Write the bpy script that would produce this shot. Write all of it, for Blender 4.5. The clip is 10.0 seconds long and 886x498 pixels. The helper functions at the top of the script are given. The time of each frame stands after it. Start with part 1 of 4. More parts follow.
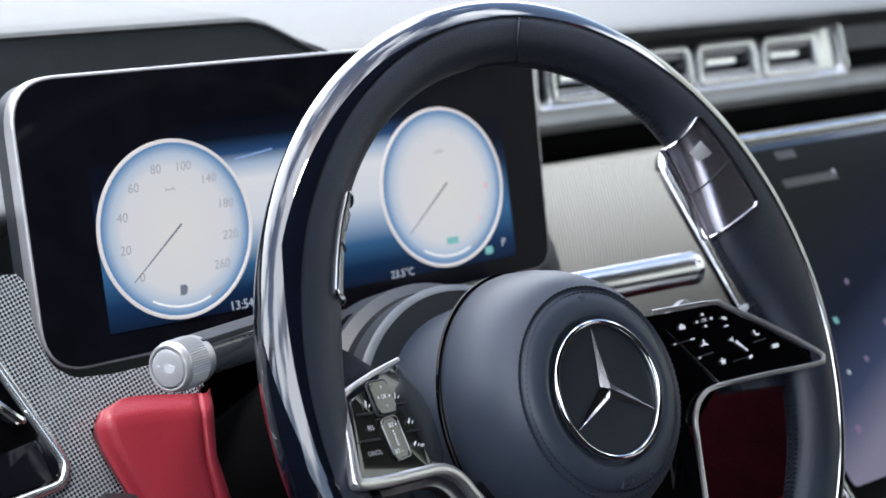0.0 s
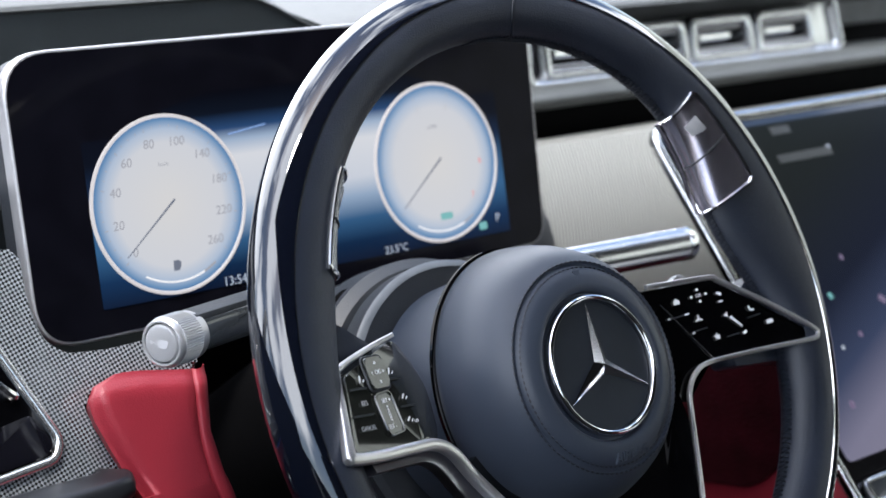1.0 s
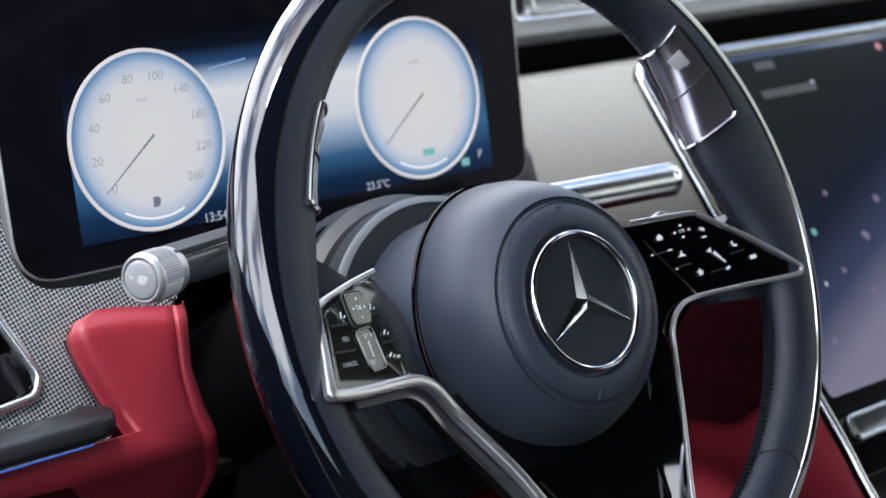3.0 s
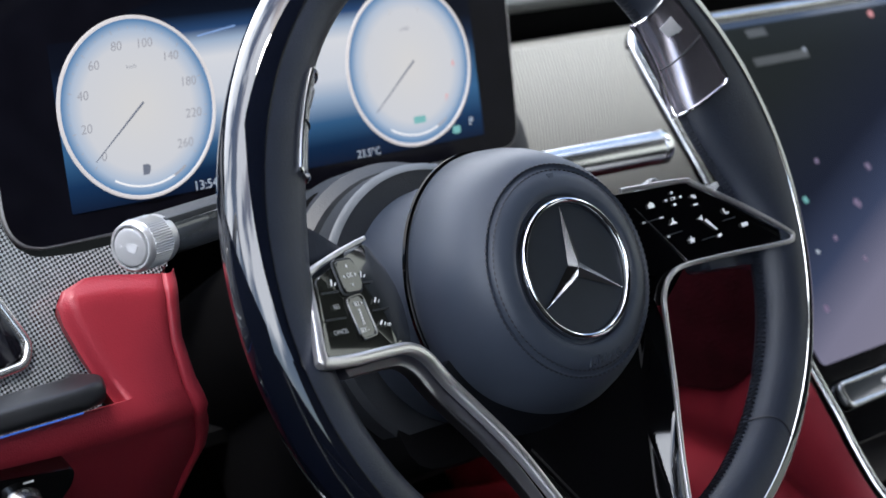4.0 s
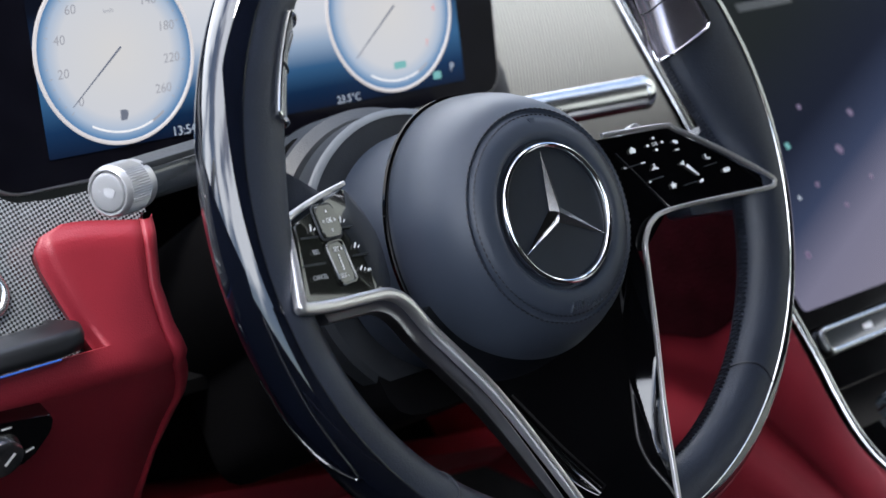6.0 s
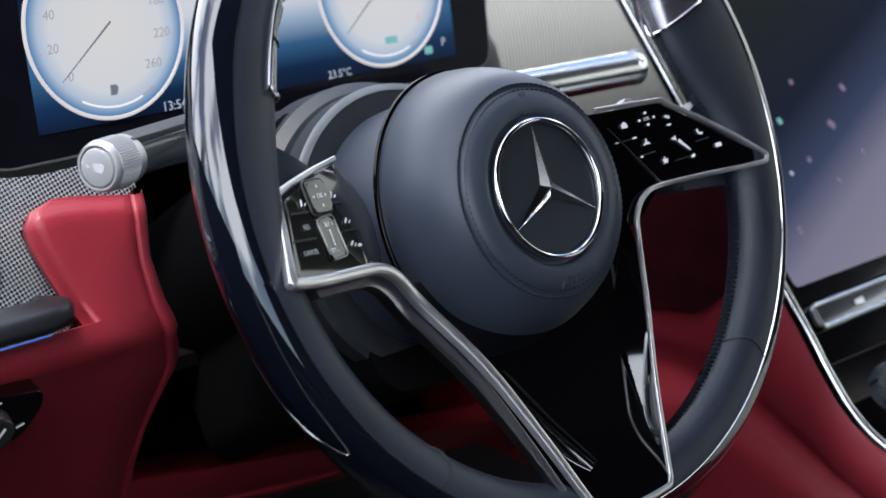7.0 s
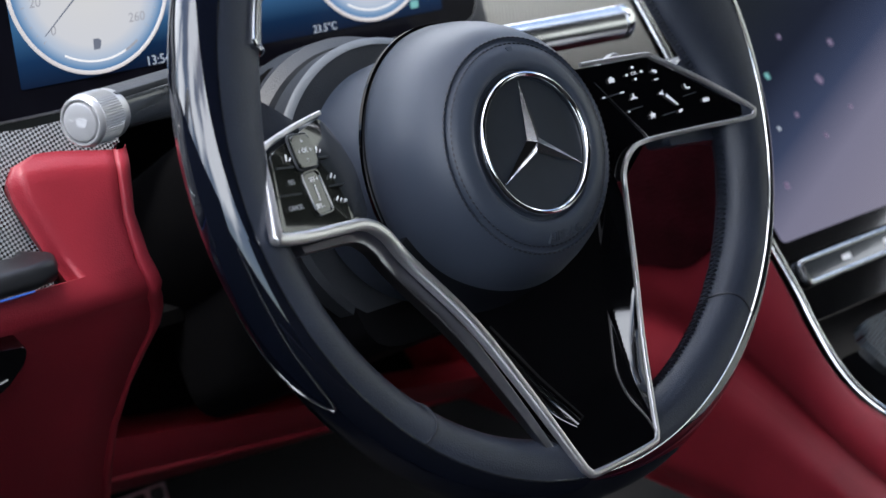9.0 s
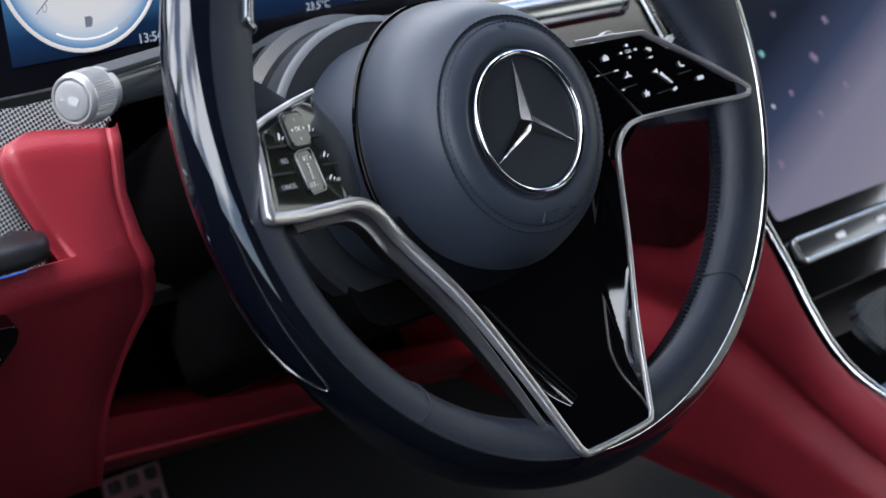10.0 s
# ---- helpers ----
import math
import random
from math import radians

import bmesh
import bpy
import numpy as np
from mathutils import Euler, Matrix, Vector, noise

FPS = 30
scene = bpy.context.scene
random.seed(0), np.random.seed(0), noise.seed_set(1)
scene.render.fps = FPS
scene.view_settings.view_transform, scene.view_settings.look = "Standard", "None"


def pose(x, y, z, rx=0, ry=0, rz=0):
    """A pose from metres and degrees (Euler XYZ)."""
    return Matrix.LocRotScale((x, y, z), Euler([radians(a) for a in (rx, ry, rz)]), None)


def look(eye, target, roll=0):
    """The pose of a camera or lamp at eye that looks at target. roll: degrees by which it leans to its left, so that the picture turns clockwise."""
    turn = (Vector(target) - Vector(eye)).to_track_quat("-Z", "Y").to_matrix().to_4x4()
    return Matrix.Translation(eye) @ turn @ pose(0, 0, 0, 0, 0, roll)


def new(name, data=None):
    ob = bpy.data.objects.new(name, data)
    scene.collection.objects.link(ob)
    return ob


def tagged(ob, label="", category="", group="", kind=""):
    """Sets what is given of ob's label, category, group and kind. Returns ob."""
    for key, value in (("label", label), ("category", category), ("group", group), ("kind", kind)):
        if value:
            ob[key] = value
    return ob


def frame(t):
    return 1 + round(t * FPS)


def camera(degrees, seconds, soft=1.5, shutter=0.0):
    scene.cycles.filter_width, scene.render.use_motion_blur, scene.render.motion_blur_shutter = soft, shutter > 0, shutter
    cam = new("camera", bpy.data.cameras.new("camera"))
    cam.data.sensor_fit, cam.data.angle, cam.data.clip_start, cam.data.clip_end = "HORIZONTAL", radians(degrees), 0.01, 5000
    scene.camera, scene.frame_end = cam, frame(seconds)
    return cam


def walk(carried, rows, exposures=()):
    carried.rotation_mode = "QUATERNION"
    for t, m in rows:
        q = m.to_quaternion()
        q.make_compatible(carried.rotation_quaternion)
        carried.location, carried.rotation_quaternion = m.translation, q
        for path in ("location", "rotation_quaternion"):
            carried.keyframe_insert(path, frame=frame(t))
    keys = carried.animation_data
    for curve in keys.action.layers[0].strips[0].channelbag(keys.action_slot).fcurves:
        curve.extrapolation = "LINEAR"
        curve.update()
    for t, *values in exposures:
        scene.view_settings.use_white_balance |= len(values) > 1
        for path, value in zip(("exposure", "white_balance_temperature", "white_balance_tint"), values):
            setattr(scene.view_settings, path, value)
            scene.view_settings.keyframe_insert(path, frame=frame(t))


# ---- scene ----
# the camera: eye (x, y, z over the hub), pitch, turn to the right, lean
Z0 = 0.95  # height of the steering wheel's hub over the ground
cam = camera(28.0, 10.0)
cam.data.dof.use_dof = True
cam.data.dof.focus_distance = 0.80
cam.data.dof.aperture_fstop = 10.0
ROWS = [
    (0, -0.574, -0.5524, 0.2426, -12.294, 41.235, -0.016),
    (0.5, -0.5732, -0.5522, 0.2426, -12.652, 41.277, 0.01),
    (1, -0.5727, -0.5513, 0.2416, -13.053, 41.416, 0.01),
    (1.5, -0.5717, -0.5509, 0.2402, -13.474, 41.552, 0.018),
    (2, -0.5705, -0.5503, 0.2392, -13.96, 41.685, 0.02),
    (2.5, -0.5695, -0.549, 0.2384, -14.449, 41.824, 0.029),
    (4, -0.5669, -0.5466, 0.2363, -15.944, 42.24, 0.085),
    (4.5, -0.5662, -0.546, 0.2351, -16.353, 42.391, 0.098),
    (5, -0.5653, -0.545, 0.2342, -16.774, 42.563, 0.112),
    (5.5, -0.5645, -0.5446, 0.2333, -17.155, 42.71, 0.149),
    (7, -0.5621, -0.5436, 0.2313, -18.272, 43.097, 0.21),
    (7.5, -0.5612, -0.543, 0.2308, -18.654, 43.206, 0.225),
    (8, -0.5605, -0.5421, 0.2302, -18.988, 43.329, 0.248),
    (8.5, -0.56, -0.5413, 0.2297, -19.336, 43.477, 0.3),
    (9, -0.5593, -0.5405, 0.2293, -19.666, 43.586, 0.345),
    (9.5, -0.5583, -0.5393, 0.2291, -20.063, 43.707, 0.375),
    (10, -0.5575, -0.5381, 0.2289, -20.39, 43.836, 0.414),
]
walk(cam, [(t, pose(x, y, z + Z0, 90 + pitch, 0, -turn) @ pose(0, 0, 0, 0, 0, lean)) for t, x, y, z, pitch, turn, lean in ROWS])

# ---- light ----
world = bpy.data.worlds.new("sky")
scene.world = world
world.use_nodes = True
SUN_EL, SUN_AZ = radians(70), radians(235)
wn, wl = world.node_tree.nodes, world.node_tree.links
bg = wn["Background"]
sky = wn.new("ShaderNodeTexSky")
sky.sky_type, sky.sun_disc, sky.sun_elevation, sky.sun_rotation = "NISHITA", False, SUN_EL, SUN_AZ
sky.dust_density = 2.0
# broken white cloud over the blue
tc = wn.new("ShaderNodeTexCoord")
cl = wn.new("ShaderNodeTexNoise")
cl.inputs["Scale"].default_value, cl.inputs["Detail"].default_value = 1.7, 5.0
cr = wn.new("ShaderNodeValToRGB")
cr.color_ramp.elements[0].position, cr.color_ramp.elements[1].position = 0.44, 0.52
mx = wn.new("ShaderNodeMix")
mx.data_type = "RGBA"
mx.inputs["B"].default_value = (15.5, 16.4, 18.2, 1)
wl.new(tc.outputs["Generated"], cl.inputs["Vector"])
wl.new(cl.outputs["Fac"], cr.inputs["Fac"])
wl.new(cr.outputs["Color"], mx.inputs["Factor"])
wl.new(sky.outputs["Color"], mx.inputs["A"])
wl.new(mx.outputs["Result"], bg.inputs["Color"])
bg.inputs["Strength"].default_value = 0.15

sun_data = bpy.data.lights.new("sun", "SUN")
sun_data.energy, sun_data.angle, sun_data.color = 1.6, radians(12), (1, 0.96, 0.91)
sun = new("sun", sun_data)
sun.matrix_world = look((math.sin(SUN_AZ) * math.cos(SUN_EL) * 20, math.cos(SUN_AZ) * math.cos(SUN_EL) * 20, math.sin(SUN_EL) * 20), (0, 0, 0))
EXPO = 1.45
scene.view_settings.exposure = EXPO
GLOWING = 0.5 ** EXPO  # what glows keeps its look under the exposure


# ---- materials ----
def mat(name, color, rough=0.5, metal=0.0, vary=0.12, scale=60.0, bump=0.0, bscale=900.0, coat=0.0, emit=None, spec=0.5, rvary=0.08):
    m = bpy.data.materials.new(name)
    m.use_nodes = True
    n, l = m.node_tree.nodes, m.node_tree.links
    b = n["Principled BSDF"]
    b.inputs["Metallic"].default_value = metal
    b.inputs["Coat Weight"].default_value = coat
    b.inputs["Coat Roughness"].default_value = 0.03
    b.inputs["Specular IOR Level"].default_value = spec
    co = n.new("ShaderNodeTexCoord")
    nz = n.new("ShaderNodeTexNoise")
    nz.inputs["Scale"].default_value, nz.inputs["Detail"].default_value = scale, 5.0
    l.new(co.outputs["Object"], nz.inputs["Vector"])
    ra = n.new("ShaderNodeValToRGB")
    ra.color_ramp.elements[0].position, ra.color_ramp.elements[1].position = 0.3, 0.7
    ra.color_ramp.elements[0].color = (*[c * (1 - vary) for c in color], 1)
    ra.color_ramp.elements[1].color = (*[min(1, c * (1 + vary)) for c in color], 1)
    l.new(nz.outputs["Fac"], ra.inputs["Fac"])
    l.new(ra.outputs["Color"], b.inputs["Base Color"])
    rr = n.new("ShaderNodeMapRange")
    rr.inputs["To Min"].default_value, rr.inputs["To Max"].default_value = max(0.01, rough - rvary * rough * 2), min(1, rough + rvary * rough * 2)
    l.new(nz.outputs["Fac"], rr.inputs["Value"])
    l.new(rr.outputs["Result"], b.inputs["Roughness"])
    if bump:
        vo = n.new("ShaderNodeTexVoronoi")
        vo.inputs["Scale"].default_value = bscale
        bp_ = n.new("ShaderNodeBump")
        bp_.inputs["Strength"].default_value, bp_.inputs["Distance"].default_value = bump, 0.0004
        l.new(co.outputs["Object"], vo.inputs["Vector"])
        l.new(vo.outputs["Distance"], bp_.inputs["Height"])
        l.new(bp_.outputs["Normal"], b.inputs["Normal"])
    if emit:
        b.inputs["Emission Color"].default_value = (*emit[:3], 1)
        b.inputs["Emission Strength"].default_value = emit[3] * GLOWING
    return m


def woven(name, dark, light, cell, rough=0.25):
    """Chequered weave of light and dark threads, cell metres wide."""
    m = mat(name, dark, rough, coat=0.6)
    n, l = m.node_tree.nodes, m.node_tree.links
    b = n["Principled BSDF"]
    co = n.new("ShaderNodeTexCoord")
    mp = n.new("ShaderNodeMapping")
    mp.inputs["Rotation"].default_value = (0, 0, 0.5)
    mp.inputs["Scale"].default_value = (1, 1, 0)
    mp.inputs["Location"].default_value = (0, 0, 0.0003)
    ch = n.new("ShaderNodeTexChecker")
    ch.inputs["Scale"].default_value = 1 / cell
    wa = n.new("ShaderNodeTexNoise")
    wa.inputs["Scale"].default_value = 90
    r2 = n.new("ShaderNodeMix")
    r2.data_type = "RGBA"
    ch.inputs["Color1"].default_value, ch.inputs["Color2"].default_value = (*dark, 1), (*light, 1)
    r2.inputs["B"].default_value = (*[(a + c) / 2 for a, c in zip(dark, light)], 1)
    l.new(co.outputs["Object"], mp.inputs["Vector"])
    l.new(mp.outputs["Vector"], ch.inputs["Vector"])
    l.new(co.outputs["Object"], wa.inputs["Vector"])
    fa = n.new("ShaderNodeMath")
    fa.operation = "MULTIPLY"
    fa.inputs[1].default_value = 0.2
    l.new(wa.outputs["Fac"], fa.inputs[0])
    l.new(fa.outputs[0], r2.inputs["Factor"])
    l.new(ch.outputs["Color"], r2.inputs["A"])
    l.new(r2.outputs["Result"], b.inputs["Base Color"])
    bu = n.new("ShaderNodeBump")
    bu.inputs["Strength"].default_value, bu.inputs["Distance"].default_value = 0.5, 0.0003
    l.new(ch.outputs["Fac"], bu.inputs["Height"])
    l.new(bu.outputs["Normal"], b.inputs["Normal"])
    return m


def pinstripe(name, a, c, pitch):
    """Fine upright stripes, pitch metres apart along x."""
    m = mat(name, a, 0.3, coat=0.5)
    n, l = m.node_tree.nodes, m.node_tree.links
    b = n["Principled BSDF"]
    co = n.new("ShaderNodeTexCoord")
    wv = n.new("ShaderNodeTexWave")
    wv.bands_direction = "X"
    wv.inputs["Scale"].default_value = 0.314 / pitch
    wv.inputs["Distortion"].default_value = 0.3
    ra = n.new("ShaderNodeValToRGB")
    ra.color_ramp.elements[0].color, ra.color_ramp.elements[1].color = (*a, 1), (*c, 1)
    l.new(co.outputs["Object"], wv.inputs["Vector"])
    l.new(wv.outputs["Fac"], ra.inputs["Fac"])
    l.new(ra.outputs["Color"], b.inputs["Base Color"])
    bu = n.new("ShaderNodeBump")
    bu.inputs["Strength"].default_value, bu.inputs["Distance"].default_value = 0.4, 0.0005
    l.new(wv.outputs["Fac"], bu.inputs["Height"])
    l.new(bu.outputs["Normal"], b.inputs["Normal"])
    return m


def lit_screen(name, stops, kind="SPHERICAL", strength=1.0, rot=0.0, size=1.0, shift=(0, 0)):
    """A lit panel: colours along a gradient in the part's own x, y (metres over size)."""
    m = bpy.data.materials.new(name)
    m.use_nodes = True
    n, l = m.node_tree.nodes, m.node_tree.links
    b = n["Principled BSDF"]
    b.inputs["Base Color"].default_value = (0.002, 0.002, 0.003, 1)
    b.inputs["Roughness"].default_value = 0.15
    b.inputs["Specular IOR Level"].default_value = 0.03
    co = n.new("ShaderNodeTexCoord")
    mp = n.new("ShaderNodeMapping")
    mp.inputs["Scale"].default_value = (1 / size, 1 / size, 0)
    mp.inputs["Rotation"].default_value = (0, 0, rot)
    mp.inputs["Location"].default_value = (shift[0], shift[1], 0)
    gr = n.new("ShaderNodeTexGradient")
    gr.gradient_type = kind
    ra = n.new("ShaderNodeValToRGB")
    el = ra.color_ramp.elements
    while len(el) < len(stops):
        el.new(0.5)
    for e, (p, c) in zip(el, stops):
        e.position, e.color = p, (*c, 1)
    l.new(co.outputs["Object"], mp.inputs["Vector"])
    l.new(mp.outputs["Vector"], gr.inputs["Vector"])
    l.new(gr.outputs["Fac"], ra.inputs["Fac"])
    l.new(ra.outputs["Color"], b.inputs["Emission Color"])
    b.inputs["Emission Strength"].default_value = strength * GLOWING
    return m


LEATHER = mat("black_leather", (0.020, 0.025, 0.038), 0.40, bump=0.35, bscale=1500, vary=0.2, scale=25)
SMOOTH = mat("blue_black_leather", (0.035, 0.044, 0.063), 0.46, bump=0.08, bscale=2600, vary=0.10, scale=18)
LEDGE = mat("ledge_metal", (0.030, 0.032, 0.036), 0.38, 0.5, vary=0.1)
# dark red that paints the footwell's shade on the console flank
SHADED_RED = mat("shaded_red", (0.020, 0.002, 0.004), 0.95, bump=0.6, bscale=600, vary=0.3, spec=0.05)
LACQUER = mat("black_lacquer", (0.003, 0.004, 0.008), 0.02, coat=1.0, vary=0.3, scale=12, spec=0.5)
LACQUER.node_tree.nodes["Principled BSDF"].inputs["Coat IOR"].default_value = 1.5
CHROME = mat("chrome", (0.82, 0.82, 0.83), 0.09, 1.0, vary=0.04)
SATIN = mat("satin_silver", (0.62, 0.62, 0.63), 0.24, 1.0, vary=0.03, rvary=0.03)
SILVER = mat("silver_paint", (0.44, 0.44, 0.45), 0.32, 0.6, vary=0.06)
# piano black of the left pod, its olive reflection painted into the base
OLIVE_REFLECT = mat("olive_reflection_gloss", (0.013, 0.014, 0.0115), 0.08, coat=0.8, vary=0.15)
GLOSS = mat("piano_black", (0.0012, 0.0012, 0.0016), 0.06, coat=0.8, vary=0.3)
PLASTIC = mat("dark_plastic", (0.022, 0.025, 0.03), 0.5, bump=0.3, bscale=1200)
GREY = mat("grey_plastic", (0.16, 0.17, 0.18), 0.4, bump=0.15)
BAND = mat("band_leather", (0.075, 0.082, 0.082), 0.45, bump=0.3, bscale=1100, vary=0.15)
HOOD = mat("hood_leather", (0.013, 0.018, 0.020), 0.6, bump=0.3, bscale=1100, vary=0.15)
DASH = mat("dash_leather", (0.060, 0.063, 0.062), 0.5, bump=0.3, bscale=1100, vary=0.15, spec=0.12)
RED = mat("red_leather", (0.28, 0.020, 0.033), 0.45, bump=0.3, bscale=1300, vary=0.12, scale=20)
RED_DARK = mat("red_thread", (0.24, 0.03, 0.035), 0.7)
CARPET = mat("black_carpet", (0.005, 0.005, 0.006), 0.95, bump=0.8, bscale=500, vary=0.4)
THREAD = mat("black_thread", (0.012, 0.014, 0.021), 0.5)
CAP = mat("pale_silver", (0.50, 0.50, 0.51), 0.30, 0.5, vary=0.04)
GUN = mat("gunmetal", (0.40, 0.37, 0.42), 0.22, 0.9, vary=0.08)
FLANK = mat("dark_satin", (0.30, 0.30, 0.33), 0.30, 1.0, vary=0.06, rvary=0.04)
TRIM = mat("warm_satin", (0.70, 0.68, 0.68), 0.33, 0.9, vary=0.04, rvary=0.04)
BRIGHT = mat("bright_silver", (0.66, 0.67, 0.68), 0.24, 0.9, vary=0.04)
MARK = mat("grey_print", (0.45, 0.45, 0.46), 0.5)
DISPLAY_GLASS = mat("display_glass", (0.003, 0.003, 0.005), 0.08, vary=0.2, spec=0.05)
ARM = mat("dark_gloss_grey", (0.035, 0.040, 0.044), 0.14, coat=0.5)
EMBLEM = mat("emblem_field", (0.016, 0.020, 0.027), 0.42, spec=0.25)
WHITE = mat("white_print", (0.75, 0.76, 0.78), 0.5, emit=(1, 1, 1, 0.12))
CARBON = woven("woven_trim", (0.010, 0.012, 0.014), (0.21, 0.225, 0.24), 0.0013)
WEAVE_DARK = woven("dark_weave", (0.006, 0.008, 0.010), (0.06, 0.072, 0.08), 0.0016)
STRIPE = pinstripe("pinstripe_trim", (0.15, 0.16, 0.15), (0.62, 0.63, 0.60), 0.0030)
BLACK_GLASS = mat("black_glass", (0.004, 0.004, 0.006), 0.05, vary=0.2)
HEADLINER = mat("headliner", (0.016, 0.016, 0.018), 0.9, bump=0.3)
ASPHALT = mat("asphalt", (0.07, 0.07, 0.07), 0.85, bump=0.5, bscale=60, scale=4)
STONE = mat("facade_stone", (0.42, 0.38, 0.32), 0.8, scale=2)
RENDER = mat("pale_render", (0.52, 0.53, 0.46), 0.85, scale=1.5)
STEEL = mat("pedal_steel", (0.6, 0.6, 0.62), 0.3, 1.0)
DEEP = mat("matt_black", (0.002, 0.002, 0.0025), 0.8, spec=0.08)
RUBBER = mat("rubber", (0.015, 0.015, 0.015), 0.8)
BLUE_LIGHT = mat("blue_light_strip", (0.1, 0.2, 0.5), 0.4, emit=(0.05, 0.18, 0.8, 0.6))
INK = mat("grey_digits", (0.02, 0.02, 0.025), 0.3, emit=(0.33, 0.34, 0.38, 1.0))
DARK_INK = mat("dark_digits", (0.02, 0.02, 0.025), 0.3, emit=(0.13, 0.15, 0.20, 1.0))
GLOW = mat("white_digits", (0.02, 0.02, 0.025), 0.3, emit=(0.42, 0.48, 0.58, 1.0))
CYAN = mat("cyan_digits", (0.02, 0.02, 0.025), 0.3, emit=(0.14, 0.42, 0.42, 1.0))
REDMARK = mat("red_mark", (0.02, 0.02, 0.025), 0.3, emit=(0.75, 0.25, 0.25, 1.0))
PINK = mat("pink_mark", (0.02, 0.02, 0.025), 0.3, emit=(0.15, 0.11, 0.20, 1.0))


# ---- building ----
PLACE = {}
I4 = Matrix.Identity(4)


def thing(name, m, label, category, group="", kind=""):
    ob = new(name)
    ob.empty_display_size = 0.05
    ob.matrix_basis = m
    PLACE[ob] = m.copy()
    return tagged(ob, label, category, group, kind)


def finish(me, smooth=40):
    me.polygons.foreach_set("use_smooth", [True] * len(me.polygons))
    me.set_sharp_from_angle(angle=radians(smooth))


def part(name, bm, material, parent=None, label="", m=None, smooth=40):
    """One mesh from bm, whose coordinates m takes into the world, under its thing."""
    me = bm
    if isinstance(bm, bmesh.types.BMesh):
        bmesh.ops.recalc_face_normals(bm, faces=bm.faces)
        me = bpy.data.meshes.new(name)
        bm.to_mesh(me)
        bm.free()
    finish(me, smooth)
    me.materials.clear()
    me.materials.append(material)
    ob = new(name, me)
    w = I4 if m is None else m
    ob.parent = parent
    ob.matrix_basis = (PLACE[parent].inverted() @ w) if parent else w
    PLACE[ob] = w.copy()
    return tagged(ob, label)


def at(x, y, z, rx=0, ry=0, rz=0):
    return pose(x, y, z + Z0, rx, ry, rz)


def basis(o, ex, ey):
    ez = ex.cross(ey)
    return Matrix((( ex.x, ey.x, ez.x, o[0]), (ex.y, ey.y, ez.y, o[1]), (ex.z, ey.z, ez.z, o[2]), (0, 0, 0, 1)))


def smooth_path(pts, n=6, closed=False):
    """Catmull-Rom through the points."""
    p = [Vector(q) for q in pts]
    k = len(p)
    out = []
    for i in range(k if closed else k - 1):
        a, b, c, d = (p[(i + j) % k] if closed else p[min(max(i + j, 0), k - 1)] for j in (-1, 0, 1, 2))
        for s in range(n):
            t = s / n
            out.append(0.5 * ((2 * b) + (c - a) * t + (2 * a - 5 * b + 4 * c - d) * t * t + (3 * b - a - 3 * c + d) * t ** 3))
    if not closed:
        out.append(p[-1])
    return out


def rounded(pts, r, n=4):
    """A polygon (x, y) with its corners rounded."""
    out, k = [], len(pts)
    rs = r if isinstance(r, (list, tuple)) else [r] * k
    for i in range(k):
        a, b, c = Vector(pts[i - 1]), Vector(pts[i]), Vector(pts[(i + 1) % k])
        u, v = (a - b), (c - b)
        d = min(rs[i], u.length * 0.45, v.length * 0.45)
        p, q = b + u.normalized() * d, b + v.normalized() * d
        for s in range(n + 1):
            t = s / n
            out.append((p * (1 - t) ** 2 + b * 2 * t * (1 - t) + q * t * t)[:])
    return out


def prism(pts, z0, z1, bevel=0.0, seg=2):
    """A slab over a polygon; z0 and z1 are numbers or functions of x, y."""
    f0 = z0 if callable(z0) else (lambda x, y: z0)
    f1 = z1 if callable(z1) else (lambda x, y: z1)
    bm = bmesh.new()
    lo = [bm.verts.new((x, y, f0(x, y))) for x, y in pts]
    hi = [bm.verts.new((x, y, f1(x, y))) for x, y in pts]
    k = len(pts)
    top = bm.faces.new(hi)
    bm.faces.new(lo[::-1])
    for i in range(k):
        bm.faces.new((lo[i], lo[(i + 1) % k], hi[(i + 1) % k], hi[i]))
    if bevel:
        bmesh.ops.bevel(bm, geom=list(top.edges), offset=bevel, segments=seg, affect="EDGES", profile=0.6)
    bmesh.ops.triangulate(bm, faces=[f for f in bm.faces if len(f.verts) > 4])
    return bm


def box(x0, x1, y0, y1, z0, z1, bevel=0.0, seg=2):
    bm = prism([(x0, y0), (x1, y0), (x1, y1), (x0, y1)], z0, z1)
    if bevel:
        bmesh.ops.bevel(bm, geom=list(bm.edges), offset=bevel, segments=seg, affect="EDGES")
    return bm


def sweep(path, section, up, closed=False, ring=True, scale=None):
    """A section (side, up) carried along a path; up is a vector or one for each point."""
    bm = bmesh.new()
    k, rows = len(path), []
    for i, p in enumerate(path):
        a = path[i - 1] if (i or closed) else p
        b = path[(i + 1) % k] if (i < k - 1 or closed) else p
        t = (b - a).normalized()
        u = Vector(up[i]) if isinstance(up, list) else Vector(up)
        side = t.cross(u).normalized()
        u = side.cross(t).normalized()
        f = scale(i / (k - 1)) if scale else 1
        rows.append([bm.verts.new(p + side * s * f + u * h * f) for s, h in section])
    n = len(section)
    for i in range(k if closed else k - 1):
        r, q = rows[i], rows[(i + 1) % k]
        for j in range(n if ring else n - 1):
            bm.faces.new((r[j], r[(j + 1) % n], q[(j + 1) % n], q[j]))
    if not closed and ring:
        bm.faces.new(rows[0])
        bm.faces.new(rows[-1][::-1])
    return bm


